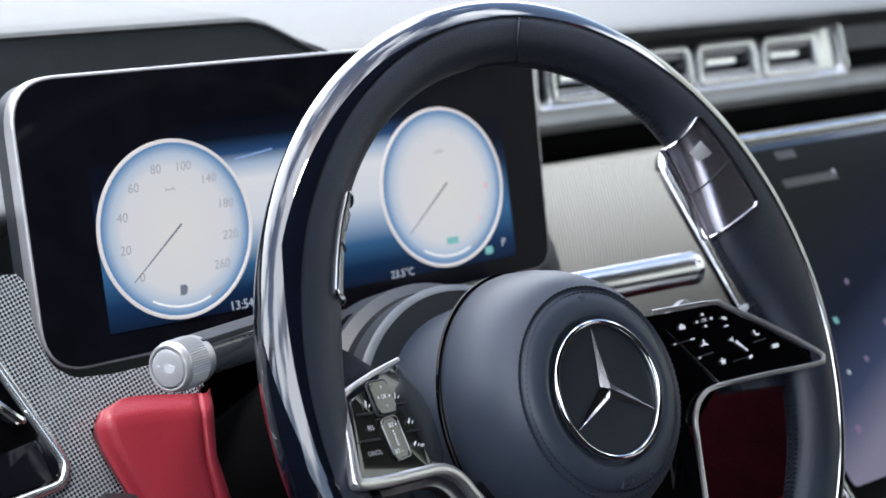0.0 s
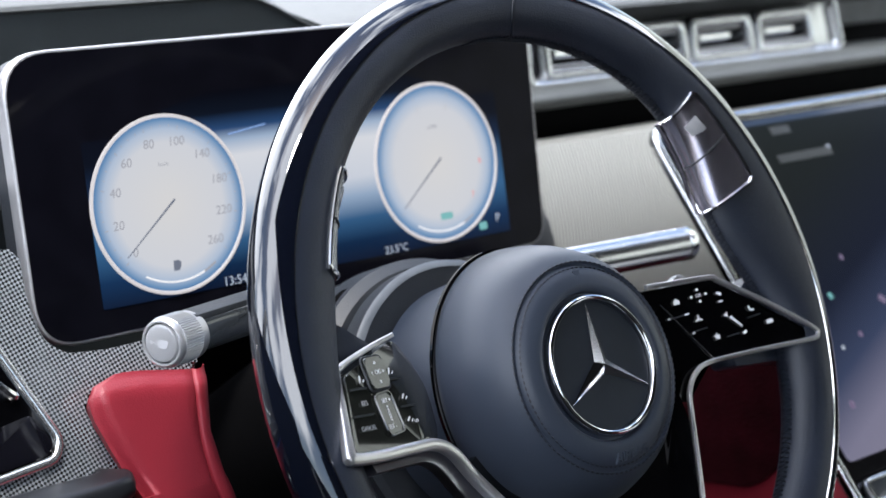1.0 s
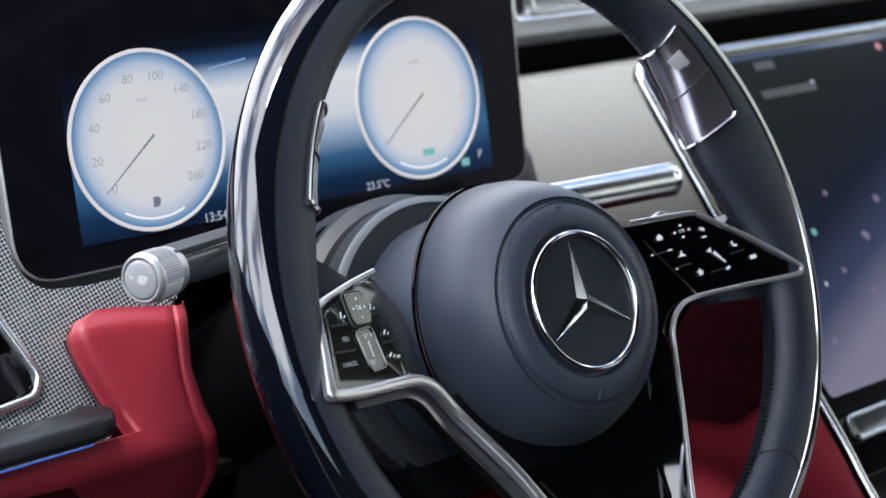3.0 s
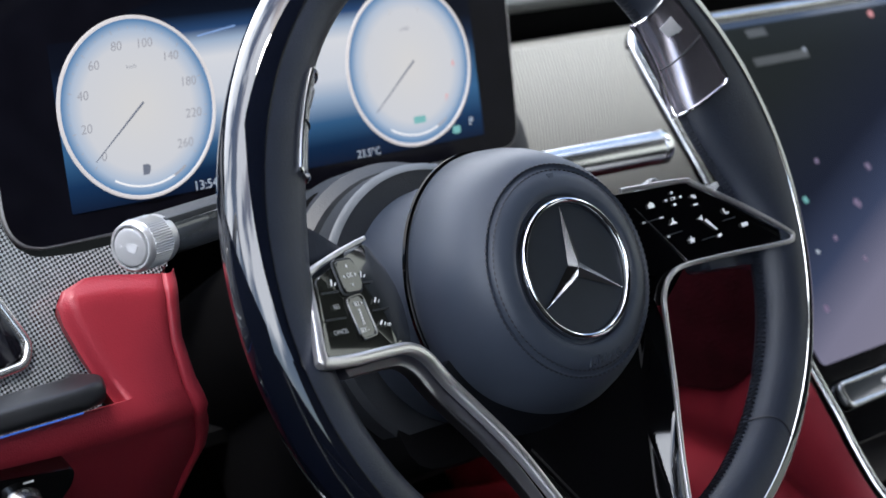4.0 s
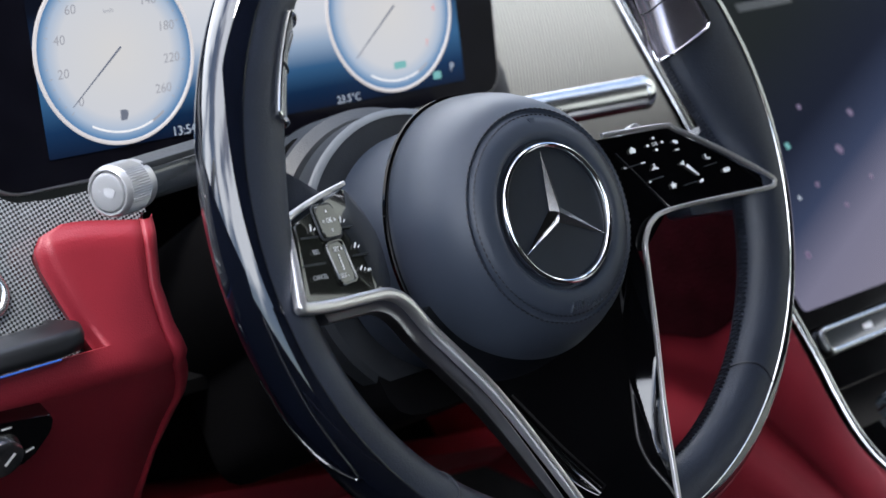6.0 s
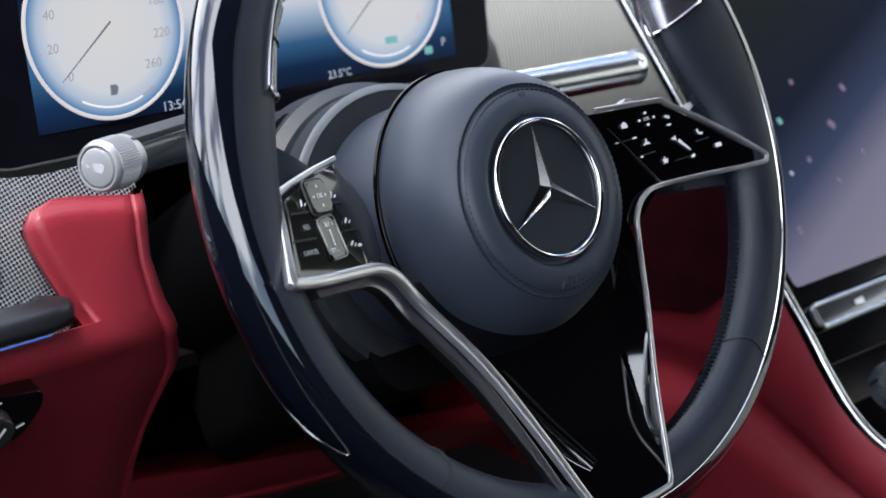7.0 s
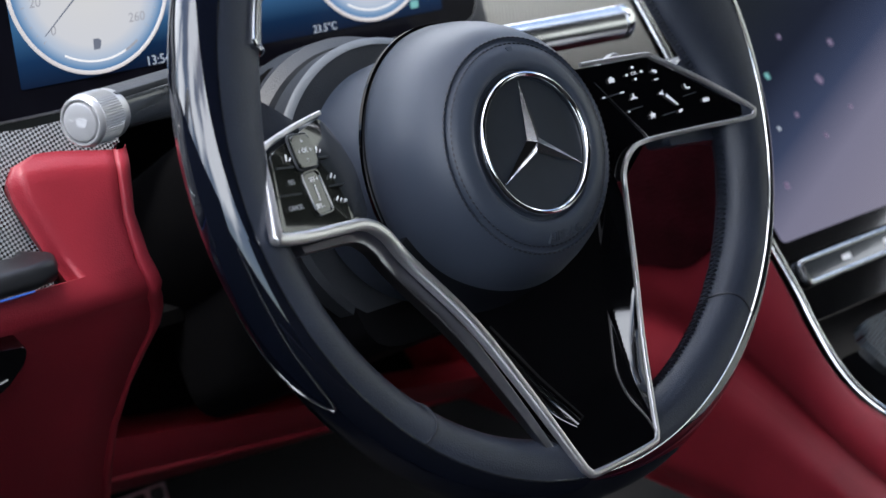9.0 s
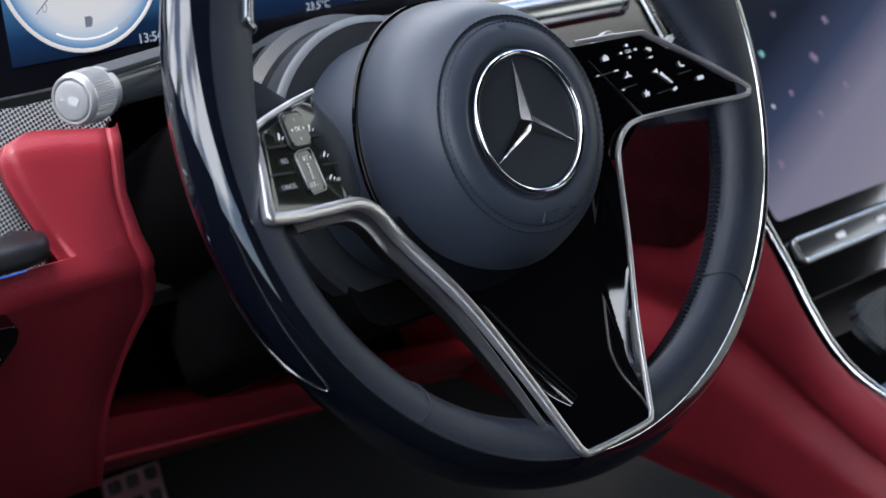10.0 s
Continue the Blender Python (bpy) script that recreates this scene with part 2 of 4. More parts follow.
def round_section(a, b=None, n=10):
    b = b or a
    return [(a * math.cos(2 * math.pi * i / n), b * math.sin(2 * math.pi * i / n)) for i in range(n)]


def box_section(a, b, c=0.25):
    return rounded([(-a, -b), (a, -b), (a, b), (-a, b)], min(a, b) * c * 2, 2)


def lathe(profile, n=64, closed=False, arc=None):
    """A profile (r, z) turned about z, all round or over an arc in degrees."""
    if arc:
        path = [Vector((math.cos(radians(a)), math.sin(radians(a)), 0)) for a in np.linspace(arc[0], arc[1], n)]
        bm = bmesh.new()
        rows = [[bm.verts.new(d * r + Vector((0, 0, z))) for r, z in profile] for d in path]
        k = len(profile)
        for a, b in zip(rows, rows[1:]):
            for j in range(k):
                bm.faces.new((a[j], a[(j + 1) % k], b[(j + 1) % k], b[j]))
        bm.faces.new(rows[0])
        bm.faces.new(rows[-1][::-1])
        return bm
    bm = bmesh.new()
    rows = []
    for r, z in profile:
        if r < 1e-6:
            rows.append([bm.verts.new((0, 0, z))] * n)
        else:
            rows.append([bm.verts.new((r * math.cos(2 * math.pi * i / n), r * math.sin(2 * math.pi * i / n), z)) for i in range(n)])
    k = len(rows)
    for i in range(k if closed else k - 1):
        a, b = rows[i], rows[(i + 1) % k]
        for j in range(n):
            q = []
            for v in (a[j], a[(j + 1) % n], b[(j + 1) % n], b[j]):
                if v not in q:
                    q.append(v)
            if len(q) > 2:
                bm.faces.new(q)
    return bm


def shell(fn, nu, nv, th):
    """A sheet fn(u, v), u and v from 0 to 1, given thickness along the vector th."""
    bm = bmesh.new()
    th = Vector(th)
    g = [[[bm.verts.new(Vector(fn(i / nu, j / nv)) + th * k) for j in range(nv + 1)] for i in range(nu + 1)] for k in (0, 1)]
    for k in (0, 1):
        for i in range(nu):
            for j in range(nv):
                bm.faces.new((g[k][i][j], g[k][i + 1][j], g[k][i + 1][j + 1], g[k][i][j + 1]))
    for i in range(nu):
        for j in (0, nv):
            bm.faces.new((g[0][i][j], g[0][i + 1][j], g[1][i + 1][j], g[1][i][j]))
    for j in range(nv):
        for i in (0, nu):
            bm.faces.new((g[0][i][j], g[0][i][j + 1], g[1][i][j + 1], g[1][i][j]))
    return bm


def text_mesh(words, size, depth=0.0001, shear=0.0):
    cu = bpy.data.curves.new("writing", "FONT")
    cu.body, cu.size, cu.extrude, cu.shear = words, size, depth, shear
    cu.align_x, cu.align_y, cu.resolution_u = "CENTER", "CENTER", 3
    tmp = new("writing", cu)
    bpy.context.view_layer.update()
    me = bpy.data.meshes.new_from_object(tmp.evaluated_get(bpy.context.evaluated_depsgraph_get()))
    bpy.data.objects.remove(tmp)
    return me


def lerp(a, b, t):
    return a + (b - a) * t


def smoothstep(a, b, x):
    t = min(1, max(0, (x - a) / (b - a)))
    return t * t * (3 - 2 * t)


def table(xs, ys, x):
    return float(np.interp(x, xs, ys))


# ---- steering wheel ----
TAU = radians(24.2)
WM = basis((0, 0, Z0), Vector((1, 0, 0)), Vector((0, math.sin(TAU), math.cos(TAU))))
RIM_U, RIM_R, RIM_C, RIM_V, RIM_W, RIM_A, RIM_B = 0.1605, 0.1635, 0.0050, 0.0155, -0.0035, 0.0155, 0.0135


def swell(th):
    """The grip's thumb rests: how far the leather stands inward at the angle th."""
    a = math.degrees(math.atan2(math.sin(th), abs(math.cos(th))))
    return (0.024 if math.cos(th) > 0 else 0.008) * math.exp(-((a - 17) / 21) ** 2)


def rim_point(th, phi, grow=0.0):
    """A point of the rim's skin: th round the wheel, phi round the section (0 outward, 90 to the driver)."""
    a, b = RIM_A + grow, RIM_B + grow
    c = math.cos(phi)
    d = a * c + (swell(th) * c if c < 0 else 0)
    return Vector((RIM_C + (RIM_U + d) * math.cos(th), RIM_V + (RIM_R + d) * math.sin(th), RIM_W + b * math.sin(phi)))


def rim_skin(p0, p1, grow, inner, n=144, k=14):
    """A strip of the rim's skin between two section angles, with a thickness."""
    bm = bmesh.new()
    rows = []
    for i in range(n):
        th = 2 * math.pi * i / n
        out = [bm.verts.new(rim_point(th, radians(lerp(p0, p1, j / k)), grow)) for j in range(k + 1)]
        back = [bm.verts.new(rim_point(th, radians(lerp(p1, p0, j / k)), inner)) for j in range(k + 1)]
        rows.append(out + back)
    m = 2 * k + 2
    for i in range(n):
        a, b = rows[i], rows[(i + 1) % n]
        for j in range(m):
            bm.faces.new((a[j], a[(j + 1) % m], b[(j + 1) % m], b[j]))
    return bm


def rim_line(phi, grow, radius, t0=0, t1=360, n=140):
    path = [rim_point(radians(lerp(t0, t1, i / n)), radians(phi), grow) for i in range(n if t1 - t0 == 360 else n + 1)]
    return sweep(path, round_section(radius, n=6), (0, 0, 1), closed=t1 - t0 == 360)


def left_w(x, y):
    return -0.0407 - 0.36 * x - 0.1327 * y


def right_w(x, y):
    return -0.0211 + 0.195 * x - 0.0064 * y


def v_w(x, y):
    return -0.0050 - 0.152 * (y + 0.033)


def on_wheel(x, y, w, rz=0):
    return WM @ pose(x, y, w, 0, 0, rz)


def on_pod(x, y, fn, lift, rz=0):
    """A place on a tilted pod face, turned with it."""
    e = 0.001
    ex = Vector((e, 0, fn(x + e, y) - fn(x, y))).normalized()
    ey = Vector((0, e, fn(x, y + e) - fn(x, y)))
    ez = ex.cross(ey).normalized()
    return WM @ basis(Vector((x, y, fn(x, y))) + ez * lift, ex, ez.cross(ex)) @ pose(0, 0, 0, 0, 0, rz)


def make_wheel():
    wheel = thing("steering_wheel", WM, "blue-black leather steering wheel with black lacquer rim and chrome trim", "steering wheel")
    part("leather_rim", rim_skin(73, 300, 0.0, -0.008, k=18), LEATHER, wheel, "smooth black leather grip", WM)
    lac = part("lacquer_rim", rim_skin(-80, 75, 0.0007, -0.006), LACQUER, wheel, "mirror-gloss black lacquer outer rim", WM)
    part("inlay_line", rim_line(76.5, 0.0003, 0.0003), CHROME, lac, "thin bright metal line", WM)
    tongue = [(188, 45), (195, 44), (202.5, 41), (208.5, 39), (212, 36), (213.6, 31), (212.6, 22), (210.5, 10), (207, -10), (202, -26), (196, -34)]
    part("tongue_line", sweep(smooth_path([rim_point(radians(a), radians(b), 0.0009) for a, b in tongue], 5), round_section(0.0004, n=6), (0, 0, 1)), SATIN, lac, "fine metal line round the lacquer's pointed end", WM)
    # seams across the leather
    for th in (86, 312, 228):
        path = [rim_point(radians(th + 1.2 * math.sin(j / 3)), radians(79 + j * 8), 0.0002) for j in range(14)]
        part("leather_seam", sweep(path, round_section(0.0006, n=6), (0, 0, 1)), THREAD, wheel, "", WM)
    # crossed stitches on the inside of the grip
    bm = bmesh.new()
    for i in range(170):
        th = radians(-76 + i * 172 / 170)
        for s in (-1, 1):
            a, b = rim_point(th, radians(170), 0.0004), rim_point(th + s * 0.013, radians(200), 0.0004)
            d = (b - a)
            q = d.cross(Vector((0, 0, 1))).normalized() * 0.0008
            o = (a - Vector((0, RIM_V, RIM_W))).normalized() * -0.0010
            vs = [bm.verts.new(p) for p in (a - q, a + q, b + q, b - q, (a + b) / 2 + o)]
            for j in range(4):
                bm.faces.new((vs[j], vs[(j + 1) % 4], vs[4]))
    part("stitching", bm, THREAD, wheel, "black cross stitching", WM)["kind"] = "stuff"

    # airbag cover, turned about the wheel's axis
    prof = [(0.060, -0.036), (0.0622, -0.034), (0.0626, -0.030), (0.0622, -0.020), (0.0608, -0.011), (0.0582, -0.003), (0.0555, 0.003), (0.0524, 0.0070), (0.0500, 0.0095), (0.0491, 0.0084), (0.0478, 0.0086), (0.0469, 0.0109), (0.0425, 0.0128), (0.0385, 0.0140), (0.0362, 0.0140), (0.0350, 0.0125), (0.0345, 0.0100), (0.0, 0.0100)]
    def oval(bm):
        """The cover's rear grows taller than wide."""
        for p in bm.verts:
            f = min(1, max(0, (0.009 - p.co.z) / 0.045))
            p.co.y *= 1 + 0.075 * f
            p.co.x *= 1 - (0.055 * f if p.co.x < 0 else 0)
        return bm
    cover = part("airbag_cover", oval(lathe(prof, 96)), SMOOTH, wheel, "smooth domed leather airbag cover", WM, smooth=60)
    part("parting_ring", oval(lathe([(0.0612, -0.0385), (0.0634, -0.0372), (0.0634, -0.0352), (0.0612, -0.0345)], 96, True)), GLOSS, cover, "", WM)
    bm = bmesh.new()
    for r0, w0 in ((0.0500, 0.0096), (0.0468, 0.0110)):
        for i in range(104):
            th = 2 * math.pi * (i + 0.5 * (r0 < 0.048)) / 104
            c = Vector((r0 * math.cos(th), r0 * math.sin(th), w0))
            tg = Vector((-math.sin(th), math.cos(th), 0)) * 0.00135
            rd = Vector((math.cos(th), math.sin(th), 0)) * 0.00055
            vs = [bm.verts.new(p) for p in (c - tg, c + rd, c + tg, c - rd, c + Vector((0, 0, 0.0007)))]
            for j in range(4):
                bm.faces.new((vs[j], vs[(j + 1) % 4], vs[4]))
    part("cover_stitching", bm, THREAD, cover, "black stitching in a round groove", WM)["kind"] = "stuff"
    part("embossed_word", text_mesh("AIRBAG", 0.0066, 0.0006), SMOOTH, cover, "embossed capitals in leather", on_wheel(0.004, -0.0428, 0.0124, 3) @ pose(0, 0, 0, 16, 2, 0))
    part("embossed_mark", prism(rounded([(-0.0022, 0.0012), (0.0022, 0.0012), (0.0012, -0.0012), (-0.0012, -0.0012)], 0.0004), 0, 0.0004), SMOOTH, cover, "", on_wheel(0.0020, 0.0438, 0.0120) @ pose(0, 0, 0, -16, 0, 0))
    # emblem
    badge = part("emblem", lathe([(0.0, 0.0128), (0.0300, 0.0128), (0.0306, 0.0100)], 72), EMBLEM, wheel, "round dark emblem field", WM)
    ring = [(0.0317 + 0.0016 * math.cos(radians(a)), 0.0136 + 0.0026 * math.sin(radians(a))) for a in range(0, 360, 30)]
    part("emblem_ring", lathe(ring, 96, True), CHROME, badge, "polished chrome ring", WM)
    bm = bmesh.new()
    peak = bm.verts.new((0, 0, 0.0157))
    low = bm.verts.new((0, 0, 0.0130))
    for k in range(3):
        a = radians(90 + 120 * k)
        tip = bm.verts.new((0.0296 * math.cos(a), 0.0296 * math.sin(a), 0.0142))
        base = [bm.verts.new((0.0043 * math.cos(a + s * radians(60)), 0.0043 * math.sin(a + s * radians(60)), 0.0131)) for s in (-1, 1)]
        bm.faces.new((peak, base[0], tip))
        bm.faces.new((peak, tip, base[1]))
        bm.faces.new((low, tip, base[0]))
        bm.faces.new((low, base[1], tip))
    bmesh.ops.remove_doubles(bm, verts=bm.verts, dist=0.0001)
    part("emblem_spokes", bm, CHROME, badge, "three-armed polished chrome shape", WM, smooth=10)

    # chrome line: left pod, down the lower spoke, up to the right pod
    line = [(-0.092, 0.0373, -0.013), (-0.112, 0.0333, -0.008), (-0.1335, 0.0277, -0.001), (-0.1372, 0.0245, 0.001), (-0.1440, 0.008, 0.008), (-0.1505, -0.0075, 0.0145), (-0.1488, -0.0105, 0.0145), (-0.130, -0.0122, 0.008), (-0.108, -0.0128, 0.0025), (-0.0945, -0.0140, -0.0005), (-0.084, -0.0200, -0.003), (-0.0735, -0.0345, -0.005), (-0.0537, -0.0680, -0.001), (-0.038, -0.106, 0.004), (-0.0265, -0.1380, 0.0095), (-0.0225, -0.1470, 0.0105), (-0.0155, -0.1490, 0.0105), (0.0190, -0.1475, 0.0105), (0.0255, -0.1445, 0.0105), (0.0285, -0.137, 0.0095), (0.0410, -0.101, 0.003), (0.0550, -0.067, -0.002), (0.0672, -0.035, -0.005), (0.0705, -0.0235, -0.004), (0.0780, -0.0155, -0.003), (0.0910, -0.0128, -0.003), (0.120, -0.0138, 0.003), (0.1540, -0.0158, 0.009), (0.1592, -0.0140, 0.010), (0.1575, -0.0100, 0.0095), (0.135, 0.0075, 0.0055), (0.1092, 0.0249, 0.0005), (0.102, 0.0283, -0.001), (0.065, 0.0310, -0.008)]
    line = [(x, y, v_w(x, y) + 0.0004) if abs(x) < 0.0725 and y < -0.03 else (x, y, z) for x, y, z in line]
    path = smooth_path(line, 5)
    wide = lambda t: table([0, 0.12, 0.16, 0.36, 0.42, 0.50, 0.56, 1], [0.40, 0.75, 0.95, 1.0, 0.72, 0.62, 0.44, 0.46], t)
    part("spoke_trim", sweep(path, rounded([(-0.0026, -0.0035), (0.0026, -0.0035), (0.0026, 0.0008), (0.0012, 0.0016), (-0.0012, 0.0016), (-0.0026, 0.0008)], 0.0006, 2), (0, 0, 1), scale=wide), TRIM, wheel, "bright satin metal edge trim", WM)
    # gloss panel of the lower spoke
    def dish(y):
        return 0.0002 + 0.0090 * smoothstep(-0.147, -0.112, y)
    def hollow(u, v):
        """The lower spoke's face: flat in the middle, rolling up to its edges."""
        y = lerp(-0.1470, -0.016, v)
        xl = table([-0.1470, -0.0680, -0.0345, -0.028, -0.016], [-0.0232, -0.0532, -0.0725, -0.062, -0.040], y)
        xr = table([-0.1470, -0.101, -0.067, -0.037, -0.016], [0.0258, 0.0405, 0.0545, 0.0655, 0.066], y)
        x = lerp(xl, xr, u)
        fillet = 0.0115 * math.exp(-((y + 0.072) / 0.030) ** 2)
        rise = 0.80 * max(0, fillet - (xr - x)) if xr - x > 0.0003 else dish(y)
        return (x, y, v_w(x, y) - 0.0012 + 0.0016 * smoothstep(-0.115, -0.145, y) - max(0, dish(y) - rise) - 0.008 * smoothstep(-0.075, -0.040, y) * smoothstep(0.03, -0.03, x))
    low = part("lower_spoke", shell(hollow, 130, 60, (0, 0, -0.004)), GLOSS, wheel, "piano-black lower spoke panel", WM, smooth=60)
    d = Vector((0.0259, -0.0459, 0)).normalized()
    slot = [Vector((x - 0.0055, y, v_w(0, y) - 0.0002 - dish(y))) for x, y in ((-0.0345, -0.074), (-0.0314, -0.0793), (-0.0180, -0.103), (-0.0050, -0.1262))]
    part("slot_insert", sweep(slot, box_section(0.0027, 0.0018, 0.3), (0, 0, 1)), CHROME, low, "narrow polished metal insert", WM)
    part("slot_core", sweep([p + Vector((-0.0002, 0, 0.0012)) for p in slot[:-1]] + [slot[-1] - d * 0.0016 + Vector((0, 0, 0.0012))], box_section(0.0010, 0.0012, 0.3), (0, 0, 1)), GLOSS, low, "", WM)
    # dark flank of the lower spoke's outer side
    fl = [Vector(p) + Vector((-0.0048, -0.0030, -0.0052)) for p in line[7:16]]
    part("spoke_flank", sweep(smooth_path(fl, 4), rounded([(-0.0040, -0.0060), (0.0040, -0.0060), (0.0034, 0.0036), (-0.0040, 0.0004)], 0.0012, 3), (-0.25, 0, 1), scale=lambda t: 1 - 0.7 * smoothstep(0.6, 1, t)), FLANK, wheel, "grey satin metal spoke flank", WM)

    # left pod
    lp = rounded([(-0.1354, 0.0240), (-0.0935, 0.0355), (-0.0800, 0.014), (-0.0850, -0.0120), (-0.0945, -0.0125), (-0.1470, -0.0092)], [0.003, 0.003, 0.01, 0.01, 0.004, 0.003])
    pod = part("button_pod", prism(lp, lambda x, y: left_w(x, y) - 0.016, lambda x, y: left_w(x, y) - 0.0008, 0.0008), OLIVE_REFLECT, wheel, "piano-black button pod", WM)
    def key(name, pts, r, h, x, y, fn, rz, label="", mt=OLIVE_REFLECT):
        return part(name, prism(rounded(pts, r), -0.001, h, 0.0004), mt, pod if fn is left_w else pad, label, on_pod(x, y, fn, 0, rz))
    rect = lambda a, b: [(-a, -b), (a, -b), (a, b), (-a, b)]
    def word(text, size, x, y, fn, rz=0, mt=WHITE, par=None, lift=0.0003):
        return part("printed_word", text_mesh(text, size, 0.00005), mt, par, "", on_pod(x, y, fn, lift, rz))
    def bar(a, b, x, y, fn, rz, mt, par, lift=0.0002, r=0.0003):
        return part("printed_mark", prism(rounded(rect(a, b), r, 2), 0, 0.0002), mt, par, "", on_pod(x, y, fn, lift, rz))
    k1 = key("touch_key", rect(0.0072, 0.0070), 0.0028, 0.0016, -0.1155, 0.0222, left_w, 0, "raised square rocker key")
    part("key_rim", sweep([Vector((x, y, 0)) for x, y in rounded(rect(0.0078, 0.0076), 0.003)], round_section(0.0006, n=6), (0, 0, 1), closed=True), PLASTIC, k1, "", on_pod(-0.1155, 0.0222, left_w, 0.0002))
    word("OK", 0.0030, -0.1155, 0.0222, left_w, 0, WHITE, k1, 0.0018)
    for dx, dy in ((0, 0.0042), (0, -0.0042), (0.0042, 0), (-0.0042, 0)):
        part("arrow_mark", prism([(-0.0007, -0.0005), (0.0007, -0.0005), (0, 0.0007)], 0, 0.0002), WHITE, k1, "", on_pod(-0.1155 + dx, 0.0222 + dy, left_w, 0.0017, math.degrees(math.atan2(dy, dx)) - 90))
    k2 = key("rocker_key", rect(0.0060, 0.0090), 0.003, 0.0004, -0.1155, 0.0043, left_w, 3, "recessed vertical rocker key", OLIVE_REFLECT)
    part("key_rim", sweep([Vector((x, y, 0)) for x, y in rounded(rect(0.0063, 0.0093), 0.003)], round_section(0.0006, n=6), (0, 0, 1), closed=True), GLOSS, k2, "", on_pod(-0.1155, 0.0043, left_w, 0.0004, 3))
    word("SET +", 0.0028, -0.1152, 0.0098, left_w, -2, WHITE, k2, 0.0007)
    word("SET -", 0.0028, -0.1172, -0.0016, left_w, -2, WHITE, k2, 0.0007)
    for dy in (0.0072, 0.0060, 0.0048, 0.0036, 0.0024, 0.0012):
        bar(0.0005, 0.0004, -0.1160, dy, left_w, 0, WHITE, k2, 0.0006, 0.0001)
    word("RES", 0.0030, -0.1300, 0.0107, left_w, -2, MARK, pod)
    word("CANCEL", 0.0028, -0.1330, 0.0002, left_w, -2, MARK, pod)
    for x, y, a in ((-0.1305, 0.0172, 0.0060), (-0.1330, 0.0059, 0.0072), (-0.1037, 0.0183, 0.0052), (-0.1000, 0.0054, 0.0060)):
        part("key_gap", box(-a, a, -0.00035, 0.00035, -0.0004, 0.0005), PLASTIC, pod, "", on_pod(x, y, left_w, 0, -3))
    for x, y in ((-0.1278, 0.0211), (-0.1055, 0.0220), (-0.1020, 0.0100), (-0.1035, 0.0)):
        ic = part("icon", prism(rounded([(-0.0014, -0.0012), (-0.0004, -0.0013), (0.0014, 0.0006), (0.0010, 0.0013), (-0.0002, 0.0002)], 0.0003, 2), 0, 0.0002), WHITE, pod, "", on_pod(x, y, left_w, 0.0002, random.uniform(-30, 30)))
        bar(0.0010, 0.00025, x + 0.0023, y - 0.0010, left_w, 35, WHITE, pod)
    word("LIM", 0.0020, -0.0985, -0.0018, left_w, 0, WHITE, pod)

    # right pad
    rp = rounded([(0.0560, 0.0300), (0.1050, 0.0270), (0.1570, -0.0118), (0.1545, -0.0145), (0.0920, -0.0120), (0.0700, -0.030), (0.050, -0.01)], [0.004, 0.003, 0.003, 0.003, 0.004, 0.004, 0.004])
    pad = part("touch_pad", prism(rp, lambda x, y: right_w(x, y) - 0.015, lambda x, y: right_w(x, y) - 0.0008, 0.0008), GLOSS, wheel, "piano-black touch button pad", WM)
    part("pad_line", sweep([Vector((0.0702, 0.0211, right_w(0.0702, 0.0211) + 0.0002)), Vector((0.0926, -0.0123, right_w(0.0926, -0.0123) + 0.0002))], round_section(0.0003, n=6), (0, 0, 1)), SATIN, pad, "", WM)
    def shape(pts, x, y, rz=0, r=0.0003):
        part("icon", prism(rounded(pts, r, 2), 0, 0.0002), WHITE, pad, "", on_pod(x, y, right_w, 0.0002, rz))
    shape([(-0.0017, -0.0015), (-0.0006, -0.0015), (-0.0006, -0.0003), (0.0006, -0.0003), (0.0006, -0.0015), (0.0017, -0.0015), (0.0019, 0.0003), (0, 0.0017), (-0.0019, 0.0003)], 0.0800, 0.0203, 0, 0.0001)
    for dx, dy in ((0, 0.003), (0.0045, 0), (0, -0.003), (-0.0045, 0)):
        shape(rect(0.0007, 0.0006), 0.0940 + dx, 0.0206 + dy)
    word("OK", 0.0026, 0.0940, 0.0206, right_w, 0, WHITE, pad)
    shape([(-0.0018, 0.0004), (-0.0005, 0.0014), (-0.0005, 0.0008), (0.0008, 0.0008), (0.0017, 0.0), (0.0015, -0.0010), (0.0002, -0.0012), (0.0002, -0.0007), (0.001, -0.0004), (0.0008, 0.0002), (-0.0005, 0.0002), (-0.0005, -0.0004)], 0.1060, 0.0190, 0, 0.0001)
    shape(rect(0.0014, 0.0004), 0.1060, 0.0150)
    shape(rect(0.0014, 0.0004), 0.0840, 0.0130)
    shape([(-0.0013, 0.0016), (-0.0005, 0.0018), (-0.0003, 0.0006), (-0.0007, 0.0002), (0.0006, -0.0009), (0.0012, -0.0006), (0.0019, -0.0012), (0.0010, -0.0019), (-0.0006, -0.0014), (-0.0015, 0.0)], 0.1226, 0.0078, 10)
    shape(rect(0.0021, 0.0011), 0.1318, -0.0012, 0, 0.0007)
    shape([(0.0022 * (1 if i % 2 == 0 else 0.45) * math.sin(i * math.pi / 5), 0.0022 * (1 if i % 2 == 0 else 0.45) * math.cos(i * math.pi / 5)) for i in range(10)], 0.0978, -0.0017, 0, 0.0001)
    shape([(-0.0040, 0.0009), (0.0046, 0.0004), (0.0046, -0.0004), (-0.0040, -0.0009)], 0.1115, 0.0034, -48)
    shape([(-0.0018, -0.0005), (-0.0008, -0.0005), (0.0006, -0.0015), (0.0006, 0.0015), (-0.0008, 0.0005), (-0.0018, 0.0005)], 0.1071, 0.0077, 0, 0.0001)
